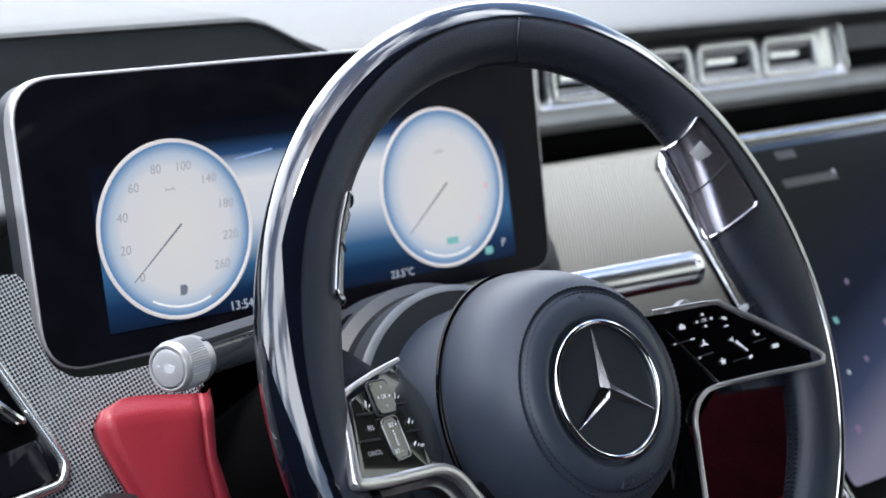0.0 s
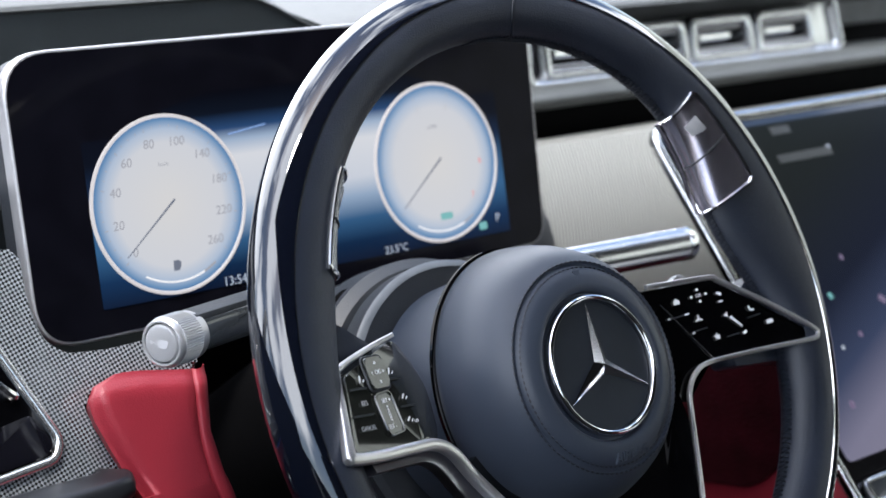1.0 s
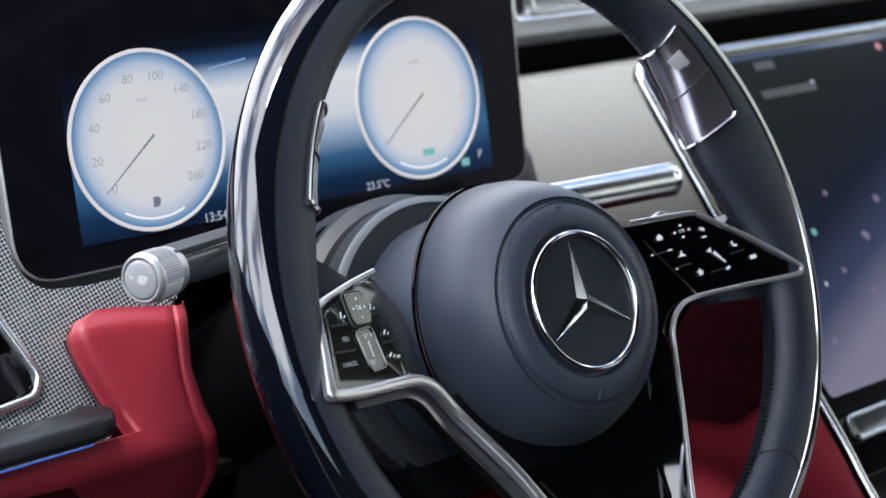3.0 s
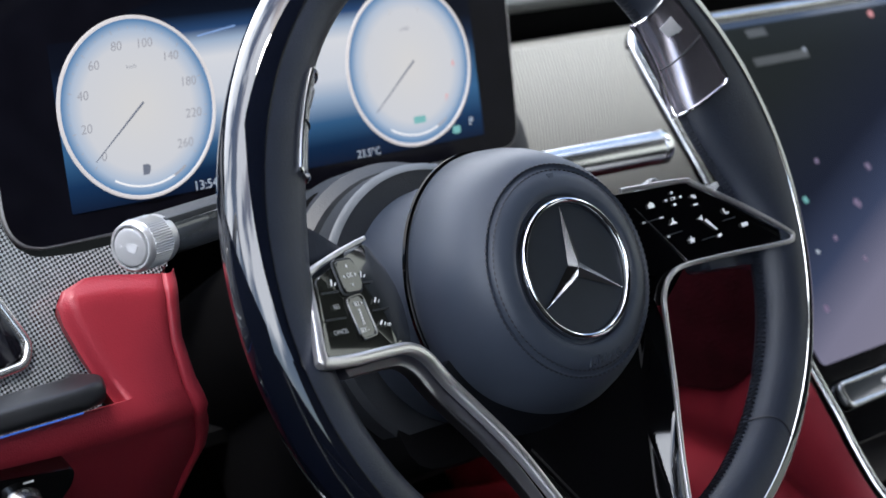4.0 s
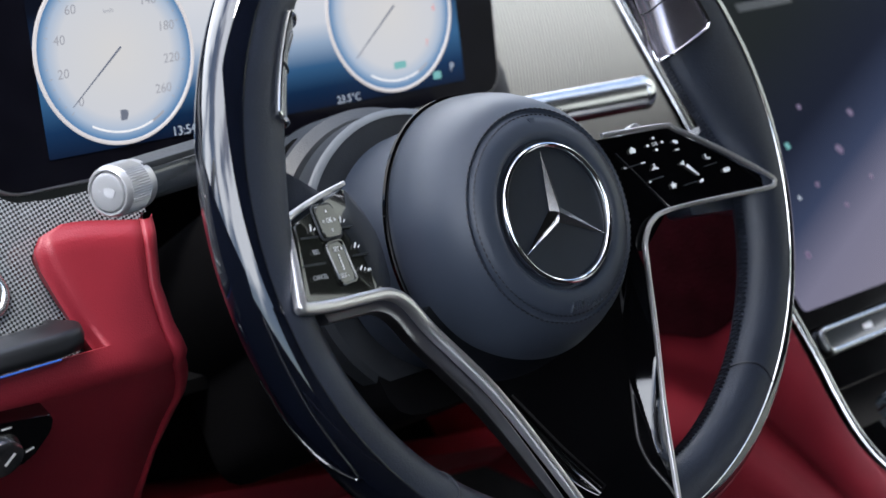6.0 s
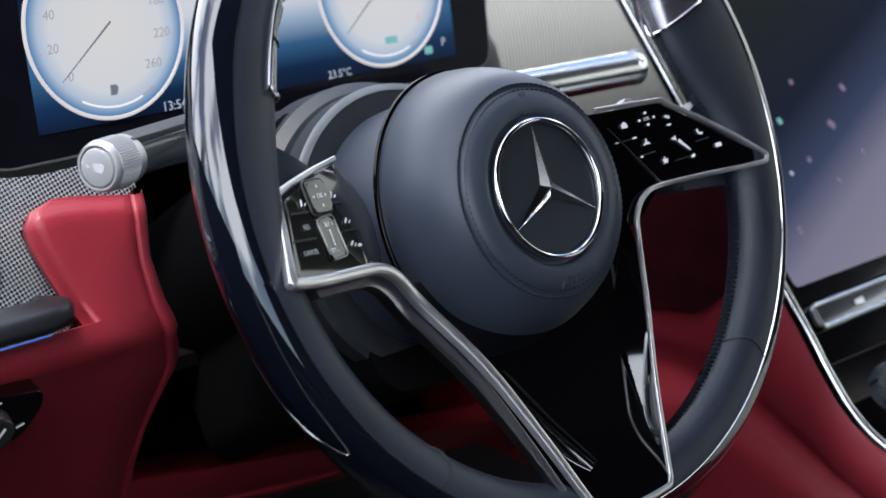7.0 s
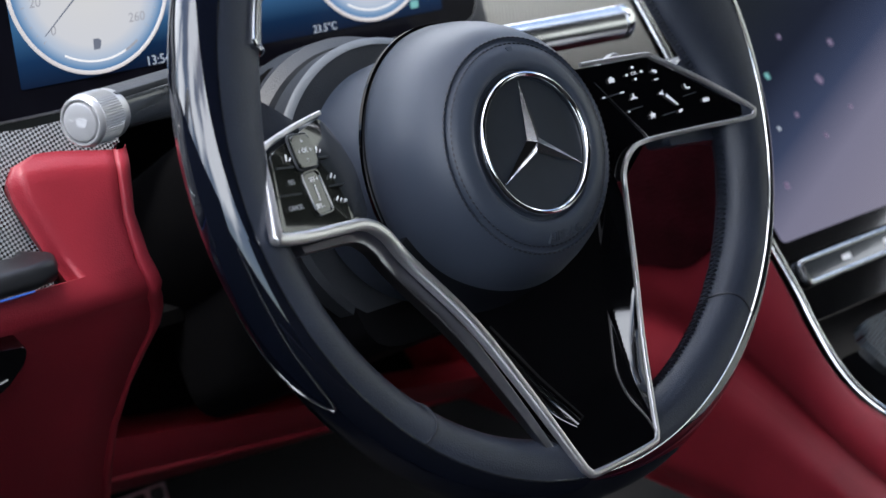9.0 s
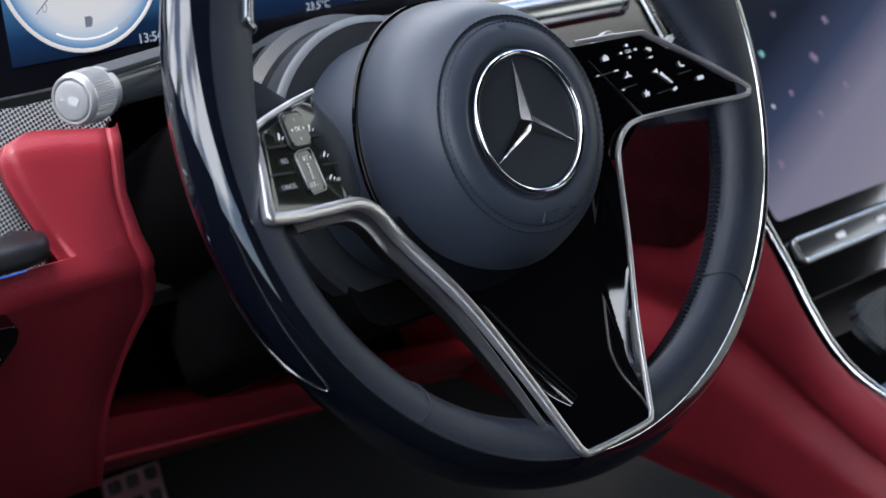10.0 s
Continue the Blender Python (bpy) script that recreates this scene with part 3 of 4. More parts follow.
    shape(rect(0.0013, 0.0007), 0.1150, -0.0032, 20)
    shape([(-0.0007, 0.0), (-0.0002, 0.0018), (0.0005, 0.0018), (0.0005, 0.0002), (0.0022, -0.0008), (0.0022, -0.0014), (0.0, -0.0010), (-0.0020, -0.0014), (-0.0022, -0.0008)], 0.0900, 0.0095, 0, 0.0001)
    for x, y, a in ((0.0775, 0.0128, 0.0052), (0.0890, 0.0038, 0.0048), (0.1080, -0.003, 0.004), (0.1235, 0.0035, 0.004)):
        part("key_gap", box(-a, a, -0.0003, 0.0003, -0.0004, 0.0004), PLASTIC, pad, "", on_pod(x, y, right_w, 0, 2))
    shape(rect(0.0008, 0.0004), 0.0730, 0.0128)
    shape(rect(0.0007, 0.0004), 0.0850, 0.0030)
    # leather gussets where the spokes meet the rim
    def gusset(name, pts, w0, w1):
        part(name, prism(rounded(pts, 0.008), w0, w1, 0.006, 4), LEATHER, wheel, "black leather spoke covering", WM, smooth=70)
    gusset("spoke_gusset", [(0.116, 0.008), (0.134, 0.022), (0.154, 0.026), (0.158, -0.026), (0.146, -0.022), (0.104, -0.018)], -0.020, -0.007)
    gusset("spoke_gusset", [(-0.100, 0.030), (-0.124, 0.050), (-0.142, 0.052), (-0.150, -0.02), (-0.140, -0.020), (-0.098, -0.016)], -0.026, -0.012)
    # switch plates set in the rim
    # left plate takes a brighter metal, its reflected light put into the colour
    for th, half, p0, p1, skin in ((32.0, 10.5, 106, 194, GUN), (150.0, 9.0, 126, 200, BRIGHT)):
        def plate(u, v, grow, th=th, half=half, p0=p0, p1=p1):
            sgn = 1 if th < 90 else -1
            return rim_point(radians(th + sgn * lerp(half, -half, u)), radians(lerp(p0, p1, v)), grow)
        sw = part("rim_switch", shell(lambda u, v: plate(u, v, 0.0012), 12, 10, (0, 0, -0.004)), skin, wheel, "chrome-framed switch plate set in the rim", WM)
        edge = [plate(u, 0, 0.0016) for u in np.linspace(0.03, 0.97, 10)] + [plate(1, v, 0.0016) for v in np.linspace(0.05, 0.95, 8)] + [plate(u, 1, 0.0016) for u in np.linspace(0.97, 0.03, 10)] + [plate(0, v, 0.0016) for v in np.linspace(0.95, 0.05, 8)]
        part("plate_frame", sweep(edge, round_section(0.0009, n=6), (0, 0, 1), closed=True), CHROME, sw, "polished chrome frame", WM)
        part("plate_gap", sweep([plate(0.5, v, 0.0015) for v in np.linspace(0.02, 0.98, 9)], round_section(0.0005, n=6), (0, 0, 1)), PLASTIC, sw, "", WM)
        part("plate_mark", sweep([plate(0.24, v, 0.0014) for v in np.linspace(0.22, 0.48, 4)], box_section(0.0045, 0.0003), (0, 0, 1)), MARK, sw, "faint pale printed mark", WM)
    # hub body behind the cover, with shift paddles
    part("hub_body", lathe([(0.0, -0.085), (0.052, -0.085), (0.0595, -0.078), (0.0605, -0.040), (0.058, -0.036), (0.0, -0.036)], 72), SMOOTH, wheel, "dark matt hub body", WM)
    for s in (-1, 1):
        pp = rounded([(s * (0.074 if s > 0 else 0.102), 0.020), (s * 0.118, 0.036), (s * 0.124, 0.020), (s * 0.118, 0.002), (s * (0.076 if s > 0 else 0.104), 0.004)], 0.004)
        part("shift_paddle", prism(pp, -0.036, -0.031, 0.001), SILVER, wheel, "silver shift paddle", WM)
    return wheel


make_wheel()


# ---- steering column ----
col = thing("steering_column", WM @ pose(0, 0, -0.09), "dark grey plastic steering column shroud", "steering column")
part("collar", lathe([(0.055, -0.082), (0.0705, -0.082), (0.0735, -0.085), (0.0735, -0.096), (0.069, -0.100), (0.055, -0.100)], 72, True), PLASTIC, col, "dark ring collar", WM)
part("collar_edge", lathe([(0.0700, -0.0815), (0.0722, -0.0822), (0.0738, -0.0838), (0.0722, -0.0838)], 72, arc=(10, 175)), GREY, col, "", WM)
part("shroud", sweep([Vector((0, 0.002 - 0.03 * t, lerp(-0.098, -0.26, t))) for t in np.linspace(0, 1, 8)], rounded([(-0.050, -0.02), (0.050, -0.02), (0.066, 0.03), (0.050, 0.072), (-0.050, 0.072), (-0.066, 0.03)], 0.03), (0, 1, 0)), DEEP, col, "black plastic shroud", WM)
part("column_cap", lathe([(0.060, -0.101), (0.0745, -0.101), (0.0800, -0.106), (0.0810, -0.128), (0.060, -0.130)], 64, arc=(20, 172)), PLASTIC, col, "dark plastic cap ring", WM)
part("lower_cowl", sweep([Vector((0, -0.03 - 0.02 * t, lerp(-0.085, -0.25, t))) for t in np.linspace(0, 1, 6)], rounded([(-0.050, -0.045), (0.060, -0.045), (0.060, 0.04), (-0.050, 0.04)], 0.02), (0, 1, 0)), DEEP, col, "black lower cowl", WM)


# ---- stalks ----
def make_wiper_stalk():
    ax = Vector((-0.93, -0.36, 0.05)).normalized()
    ex = Vector((0, 0, 1)).cross(ax).normalized()
    m = basis((-0.1782, 0.0745, Z0 + 0.0315), ex, ax.cross(ex))
    st = thing("wiper_stalk", m, "dark stalk with a knurled silver end cap beside the wheel", "control stalk")
    part("stalk_body", sweep([Vector((0, 0, z)) for z in (-0.10, -0.06, -0.03, -0.016)], rounded([(-0.0075, -0.0075), (0.0075, -0.0075), (0.0085, 0.0), (0.006, 0.0088), (-0.006, 0.0088), (-0.0085, 0)], 0.004), (0, 1, 0)), ARM, st, "smooth glossy dark stalk arm", m)
    part("stalk_top", sweep([Vector((0, 0.0075, z)) for z in (-0.07, -0.04, -0.014)], box_section(0.006, 0.0025), (0, 1, 0)), PLASTIC, st, "", m)
    part("end_cap", lathe([(0.0, -0.018), (0.0100, -0.018), (0.0108, -0.016), (0.0108, 0.0015), (0.0105, 0.0030), (0.0098, 0.0037), (0.0091, 0.0036), (0.0088, 0.0010), (0.0, 0.0026)], 48), CAP, st, "satin silver twist cap", m)
    rb = bmesh.new()
    for i in range(60):
        a = 2 * math.pi * i / 60
        c, s = math.cos(a), math.sin(a)
        q = [rb.verts.new((0.0108 * c - d * s * 0.0004, 0.0108 * s + d * c * 0.0004, z)) for z in (-0.0125, 0.0005) for d in (-1, 1)]
        t = [rb.verts.new((0.0113 * c, 0.0113 * s, z)) for z in (-0.0120, 0.0)]
        rb.faces.new((q[0], q[2], t[1], t[0]))
        rb.faces.new((q[1], t[0], t[1], q[3]))
        rb.faces.new((q[0], t[0], q[1]))
        rb.faces.new((q[2], q[3], t[1]))
    part("knurling", rb, CAP, st, "fine knurled ridges", m)["kind"] = "stuff"
    btn = part("push_button", lathe([(0.0, 0.0042), (0.0066, 0.0043), (0.0080, 0.0039), (0.0084, 0.0030), (0.0084, 0.0), (0.0, 0.0)], 40), CAP, st, "round silver push button", m)
    part("washer_mark", prism([(-0.0022, -0.0013), (-0.0016, -0.0020), (0.0016, -0.0020), (0.0022, -0.0013), (0.0030, 0.0012), (0.0015, 0.0019), (-0.0015, 0.0019), (-0.0030, 0.0012)], 0, 0.0002), MARK, btn, "grey printed screen mark", m @ pose(0.0014, 0, 0.0043))
    part("washer_mark", prism([(-0.001, -0.001), (0.001, 0), (-0.001, 0.001)], 0, 0.0002), MARK, btn, "", m @ pose(-0.0042, 0, 0.0042))


make_wiper_stalk()


def make_selector():
    ax = Vector((1.0, 0.02, -0.03)).normalized()
    ey = Vector((0, 0.3, 1)).normalized()
    ex = ey.cross(ax).normalized()
    m = basis((0.1885, 0.10, Z0 + 0.0152), ex, ax.cross(ex))
    st = thing("gear_selector", m, "satin silver gear selector stalk behind the wheel", "control stalk")
    part("selector_arm", sweep([Vector((0, 0, z)) for z in (-0.13, -0.05, -0.005)], round_section(0.0092, 0.0096, 24), (0, 1, 0)), SATIN, st, "", m)
    part("selector_end", lathe([(0.0, 0.0), (0.0090, 0.0), (0.0100, -0.0012), (0.0100, -0.006), (0.0, -0.006)], 28), CHROME, st, "chrome end ring", m)


make_selector()


# ---- instrument display ----
DE = radians(10.7)
DM = basis((0, 0.1916, Z0), Vector((1, 0, 0)), Vector((0, math.sin(DE), math.cos(DE))))


def on_display(x, y, lift=0.0, rz=0):
    return DM @ pose(x, y, lift, 0, 0, rz)


def make_display():
    d = thing("instrument_display", DM, "free-standing black glass instrument display with silver edge and two lit dials", "display")
    outline = rounded([(-0.1738, 0.0016), (0.1650, 0.0045), (0.1705, 0.1424), (-0.1735, 0.1424)], [0.022, 0.014, 0.020, 0.024], 8)
    part("housing", prism(outline, -0.022, -0.002, 0.001), PLASTIC, d, "black display housing", DM)
    part("bezel", sweep([Vector((x, y, -0.002)) for x, y in outline], rounded([(-0.0010, -0.007), (0.0017, -0.007), (0.0017, 0.0010), (0.0007, 0.0018), (-0.0010, 0.0012)], 0.0006, 2), (0, 0, 1), closed=True), SILVER, d, "slim matt silver frame", DM)
    part("glass", prism(outline, -0.0022, 0.0, 0.0), DISPLAY_GLASS, d, "glossy black cover glass", DM)
    # lit field: a pale band between the dials, blue and dark above and below
    stops = [(0.0, (0.002, 0.005, 0.018)), (0.12, (0.004, 0.020, 0.060)), (0.24, (0.030, 0.10, 0.22)), (0.36, (0.28, 0.38, 0.53)), (0.46, (0.58, 0.62, 0.70)), (0.66, (0.66, 0.68, 0.73)), (0.74, (0.33, 0.43, 0.58)), (0.80, (0.02, 0.06, 0.16)), (0.88, (0.002, 0.005, 0.012)), (1.0, (0.0, 0.0, 0.001))]
    field = lit_screen("lit_field", stops, "LINEAR", 1.0, size=0.104, rot=radians(-90), shift=(0.0, 0))
    part("lit_panel", prism(rounded([(-0.092, 0.002), (0.088, 0.002), (0.088, 0.096), (0.06, 0.103), (-0.06, 0.103), (-0.092, 0.096)], 0.004), 0.0, 0.0004), field, d, "blue and white glowing screen field", on_display(0, 0.0125))
    dim = [(0.0, (0.003, 0.008, 0.025)), (0.14, (0.006, 0.03, 0.09)), (0.30, (0.035, 0.12, 0.26)), (0.46, (0.03, 0.09, 0.19)), (0.58, (0.006, 0.018, 0.05)), (0.70, (0.002, 0.004, 0.01)), (1.0, (0.001, 0.001, 0.003))]
    edge_field = lit_screen("dim_field", dim, "LINEAR", 1.0, size=0.104, rot=radians(-90))
    for x0, x1 in ((-0.138, -0.0925), (0.0885, 0.138)):
        part("lit_side", prism(rounded([(x0, 0.002), (x1, 0.002), (x1, 0.085), (x0, 0.085)], 0.001), 0.0, 0.0004), edge_field, d, "dim blue edge of the screen field", on_display(0, 0.0125))
    face = lit_screen("dial_face", [(0.0, (0.05, 0.15, 0.34)), (0.05, (0.13, 0.26, 0.46)), (0.15, (0.42, 0.51, 0.65)), (0.30, (0.61, 0.63, 0.68)), (1.0, (0.66, 0.655, 0.66))], "SPHERICAL", 1.0, size=0.0452)
    for cx, nums, ang in ((-0.0925, ("0", "20", "40", "60", "80", "100", "140", "180", "220", "260"), None), (0.0875, ("0", "1", "2", "3", "4", "5", "6", "7"), None)):
        lab = "round pale dial with numbers and needle" if cx < 0 else "round pale rev dial with needle"
        dial = part("dial", lathe([(0.0, 0.0009), (0.0445, 0.0009), (0.0448, 0.0004), (0.0, 0.0004)], 72), face, d, lab, on_display(cx, 0.0612))
        part("dial_ring", lathe([(0.0440, 0.0009), (0.0444, 0.0016), (0.0456, 0.0016), (0.0460, 0.0004)], 72), mat("dial_ring", (0.1, 0.1, 0.1), 0.3, emit=(0.72, 0.68, 0.70, 0.8)), dial, "bright thin dial rim", on_display(cx, 0.0612))
        n = len(nums)
        for i, s in enumerate(nums):
            a = radians(222 - i * 264 / (n - 1))
            r = 0.0322
            ink = INK if cx < 0 else mat("pale_digits", (0.02, 0.02, 0.02), 0.3, emit=(0.50, 0.51, 0.55, 1))
            if cx > 0 and i > 5:
                ink = REDMARK
            part("dial_number", text_mesh(s, 0.0066 if cx < 0 else 0.0052, 0.00005, 0.1), ink, dial, "", on_display(cx + r * math.cos(a), 0.0612 + r * math.sin(a), 0.0011))
        bm = bmesh.new()
        for i in range(4 * (n - 1) + 1):
            a = radians(222 - i * 264 / (4 * (n - 1)))
            l = 0.0022 if i % 4 == 0 else 0.0012
            c, s = math.cos(a), math.sin(a)
            vs = [bm.verts.new((r * c - k * s * 0.0002, r * s + k * c * 0.0002, 0.0011)) for r, k in ((0.0405, -1), (0.0405, 1), (0.0405 - l, 1), (0.0405 - l, -1))]
            bm.faces.new(vs)
        part("dial_ticks", bm, INK, dial, "", on_display(cx, 0.0612))["kind"] = "stuff"
        na = radians(219)
        tip, root = Vector((0.0372 * math.cos(na), 0.0372 * math.sin(na), 0)), Vector((0.0035 * math.cos(na + math.pi), 0.0035 * math.sin(na + math.pi), 0))
        part("needle", sweep([root, tip], box_section(0.00045, 0.0002), (0, 0, 1), scale=lambda t: 1.2 - 0.7 * t), DARK_INK, dial, "thin dark needle", on_display(cx, 0.0612, 0.0015))
        part("dial_word", text_mesh("km/h" if cx < 0 else "x1000", 0.0030, 0.00005), INK, dial, "", on_display(cx - 0.001, 0.0612 + 0.0205, 0.0011))
    # fuel mark, gauge arc, clock, temperature and state marks
    lit = [c for c in d.children if c.name.startswith("lit_panel")][0]
    fx, fy = -0.0935, 0.0300
    part("fuel_mark", prism([(-0.0022, -0.0026), (0.0012, -0.0026), (0.0012, 0.0), (0.0022, -0.0008), (0.0026, 0.0014), (0.0012, 0.0026), (-0.0018, 0.0026)], 0, 0.0001), DARK_INK, lit, "small dark fuel pump mark", on_display(fx, fy, 0.0012))
    for sx, ink in ((-0.0925, INK), (0.0875, CYAN)):
        arc = [Vector((0.0395 * math.cos(radians(a)), 0.0395 * math.sin(radians(a)), 0)) for a in range(240, 304, 4)]
        part("gauge_arc", sweep(arc, box_section(0.0005, 0.0001), (0, 0, 1)), mat("arc_white", (0.1, 0.1, 0.1), 0.3, emit=(0.8, 0.8, 0.83, 1)), lit, "", on_display(sx, 0.0612, 0.0012))
        arc = [Vector((0.0395 * math.cos(radians(a)), 0.0395 * math.sin(radians(a)), 0)) for a in range(292, 305, 4)]
        part("gauge_arc", sweep(arc, box_section(0.0006, 0.0001), (0, 0, 1)), INK, lit, "", on_display(sx, 0.0612, 0.0014))
    part("lit_mark", prism(rounded([(-0.0045, -0.0020), (0.0045, -0.0020), (0.0045, 0.0020), (-0.0045, 0.0020)], 0.001), 0, 0.0001), CYAN, lit, "", on_display(0.0895, 0.0300, 0.0012))
    part("clock_digits", text_mesh("13:54", 0.0068, 0.00005), GLOW, lit, "white clock digits", on_display(-0.0595, 0.0168, 0.0010))
    part("temperature_digits", text_mesh("23.5\u00b0C", 0.0060, 0.00005), GLOW, lit, "white temperature digits", on_display(0.0500, 0.0168, 0.0010))
    part("lit_mark", text_mesh("P", 0.0068, 0.00005), GLOW, lit, "", on_display(0.1285, 0.0235, 0.0010))
    part("lit_mark", prism(rounded([(-0.003, -0.0022), (0.003, -0.0022), (0.003, 0.0022), (-0.003, 0.0022)], 0.001), 0, 0.0001), CYAN, lit, "", on_display(0.1165, 0.0205, 0.0010))
    part("lit_line", sweep([Vector((-0.012, -0.0015, 0)), Vector((0.012, 0.0015, 0))], box_section(0.0004, 0.0001), (0, 0, 1)), mat("blue_line", (0.02, 0.02, 0.05), 0.3, emit=(0.20, 0.35, 0.65, 1)), lit, "", on_display(-0.040, 0.094, 0.0010))


make_display()


# ---- driver's side of the dashboard ----
dash = thing("dashboard", at(0.3, 0.45, -0.1), "dark leather dashboard with red knee panel and woven trim", "dashboard")


def panel_y(z):
    """Depth of the red panel: upright above, tucked under below."""
    return 0.10 + 0.25 * z + max(0.0, -0.052 - z) * 0.90 * smoothstep(-0.050, -0.064, z)


def red_left(z):
    return table([-0.23, -0.0445, -0.0425, -0.03, -0.02, -0.005, 0.004, 0.009, 0.0125], [-0.36, -0.34, -0.183, -0.190, -0.1945, -0.2005, -0.2020, -0.1985, -0.187], z)


def red_right(z):
    return table([-0.22, -0.162, -0.139, -0.125, -0.106, -0.082, -0.070, -0.060, -0.041, -0.02, 0.005, 0.0125], [-0.100, -0.1182, -0.1249, -0.1269, -0.1228, -0.1195, -0.1235, -0.1300, -0.1372, -0.1402, -0.1365, -0.1365], z)


def red_crease(z):
    return table([-0.22, -0.162, -0.106, -0.082, -0.070, -0.06, -0.04, -0.02, 0.0125], [-0.108, -0.1262, -0.1308, -0.1295, -0.1345, -0.1410, -0.1478, -0.1488, -0.1460], z)


def make_knee_panel():
    zs = [0.0125, 0.0115, 0.009, 0.0065, 0.004, 0.0, -0.005, -0.0125, -0.02, -0.03, -0.0425, -0.0445, -0.05, -0.056, -0.062, -0.068, -0.075, -0.085, -0.1, -0.12, -0.15, -0.185, -0.22]
    us = [0, 0.012, 0.025, 0.04, 0.06, 0.085, 0.12, 0.17, 0.25, 0.35, 0.5, 0.65, 0.78, 0.88]

    def row(z):
        l, r, c = red_left(z), red_right(z), red_crease(z)
        xs = [lerp(l, c, u / 0.88) for u in us[:-1]] + [c - 0.0008, c - 0.0001, c + 0.0005, c + 0.0011, lerp(c, r, 0.5), r - 0.0015, r]
        out = []
        for x in xs:
            y = panel_y(z)
            edge = min(0.012 - z + 0.0008, (x - l) if z > -0.044 else 1)
            y += 0.005 * (1 - smoothstep(0, 0.009, edge))
            if abs(x - c) < 0.0003:
                y += 0.0012
            if x > c:
                y += -0.0016 * smoothstep(0, 0.0010, x - c) + (x - c) * 0.35 + 0.004 * smoothstep(0.7, 1.0, (x - c) / (r - c))
            roll = 0.005 * (1 - smoothstep(0, 0.009, edge))
            sink = 0.0062 * smoothstep(-0.186, -0.137, x) * smoothstep(-0.035, 0.0, z)
            out.append(Vector((x + 0.5 * roll, y, z - 0.37 * roll - sink + Z0)))
        return out
    rows = [row(z) for z in zs]
    bm = bmesh.new()
    g = [[[bm.verts.new(p + Vector((0.010 * k, 0.02 * k, -0.012 * k))) for p in r] for r in rows] for k in (0, 1)]
    n, m = len(zs), len(rows[0])
    for k in (0, 1):
        for i in range(n - 1):
            for j in range(m - 1):
                bm.faces.new((g[k][i][j], g[k][i][j + 1], g[k][i + 1][j + 1], g[k][i + 1][j]))
    for i in range(n - 1):
        for j in (0, m - 1):
            bm.faces.new((g[0][i][j], g[0][i + 1][j], g[1][i + 1][j], g[1][i][j]))
    for j in range(m - 1):
        for i in (0, n - 1):
            bm.faces.new((g[0][i][j], g[0][i][j + 1], g[1][i][j + 1], g[1][i][j]))
    part("knee_panel", bm, RED, dash, "smooth red leather with a pressed crease", smooth=75)


make_knee_panel()


def plane_at(y0, k):
    """A frame on the plane y = y0 + k z, x across and y up it."""
    return basis((0, y0, Z0), Vector((1, 0, 0)), Vector((0, k, 1)).normalized())


CM = plane_at(0.12, 0.45)
CK = math.sqrt(1 + 0.45 ** 2)
tp = [(-0.36, 0.075), (-0.222, 0.0650), (-0.2065, 0.064), (-0.2085, 0.045), (-0.2078, 0.034), (-0.2045, 0.0240), (-0.196, 0.0180), (-0.176, 0.0164), (-0.155, 0.0170), (-0.132, 0.0172), (-0.132, -0.0005), (-0.1421, 0.0010), (-0.1626, 0.0030), (-0.1774, 0.0028), (-0.1885, 0.0008), (-0.1940, -0.0016), (-0.1946, -0.006), (-0.1922, -0.0136), (-0.1871, -0.0289), (-0.180, -0.045), (-0.36, -0.085)]
part("woven_trim", prism(rounded([(x, z * CK) for x, z in tp], 0.004), -0.030, 0.0, 0.0052, 5), CARBON, dash, "grey and black woven carbon-look trim", CM)

vent = thing("side_vent", CM @ pose(-0.24, 0, 0), "chrome-framed side air vent with glossy black insert", "air vent")
vo = rounded([(x, z * CK) for x, z in [(-0.2400, 0.049), (-0.2105, -0.0150), (-0.2145, -0.0225), (-0.262, -0.0270), (-0.300, 0.04)]], [0.004, 0.005, 0.005, 0.006, 0.006], 5)
part("vent_frame", sweep([Vector((x, y, 0.001)) for x, y in vo], rounded([(-0.0022, -0.004), (0.0022, -0.004), (0.0022, 0.001), (0.0008, 0.0022), (-0.0008, 0.0022), (-0.0022, 0.001)], 0.0006, 2), (0, 0, 1), closed=True), BRIGHT, vent, "bright satin frame", CM)
part("vent_well", prism(vo, -0.004, 0.0006), GLOSS, vent, "deep black vent well", CM)
part("vent_flap", prism(rounded([(x, z * CK) for x, z in [(-0.2220, -0.0030), (-0.2145, -0.0160), (-0.2175, -0.0200), (-0.260, -0.0240), (-0.262, -0.0090)]], 0.002), 0.0006, 0.003, 0.001), BLACK_GLASS, vent, "glossy black lower flap", CM)
part("vent_lever", sweep(smooth_path([Vector((-0.2500, 0.030, 0.003)), Vector((-0.2350, 0.013, 0.0045)), Vector((-0.2290, 0.0070, 0.0035)), Vector((-0.2265, 0.0060, 0.002))], 4), round_section(0.0022, n=8), (0, 0, 1)), CHROME, vent, "chrome adjusting lever", CM)

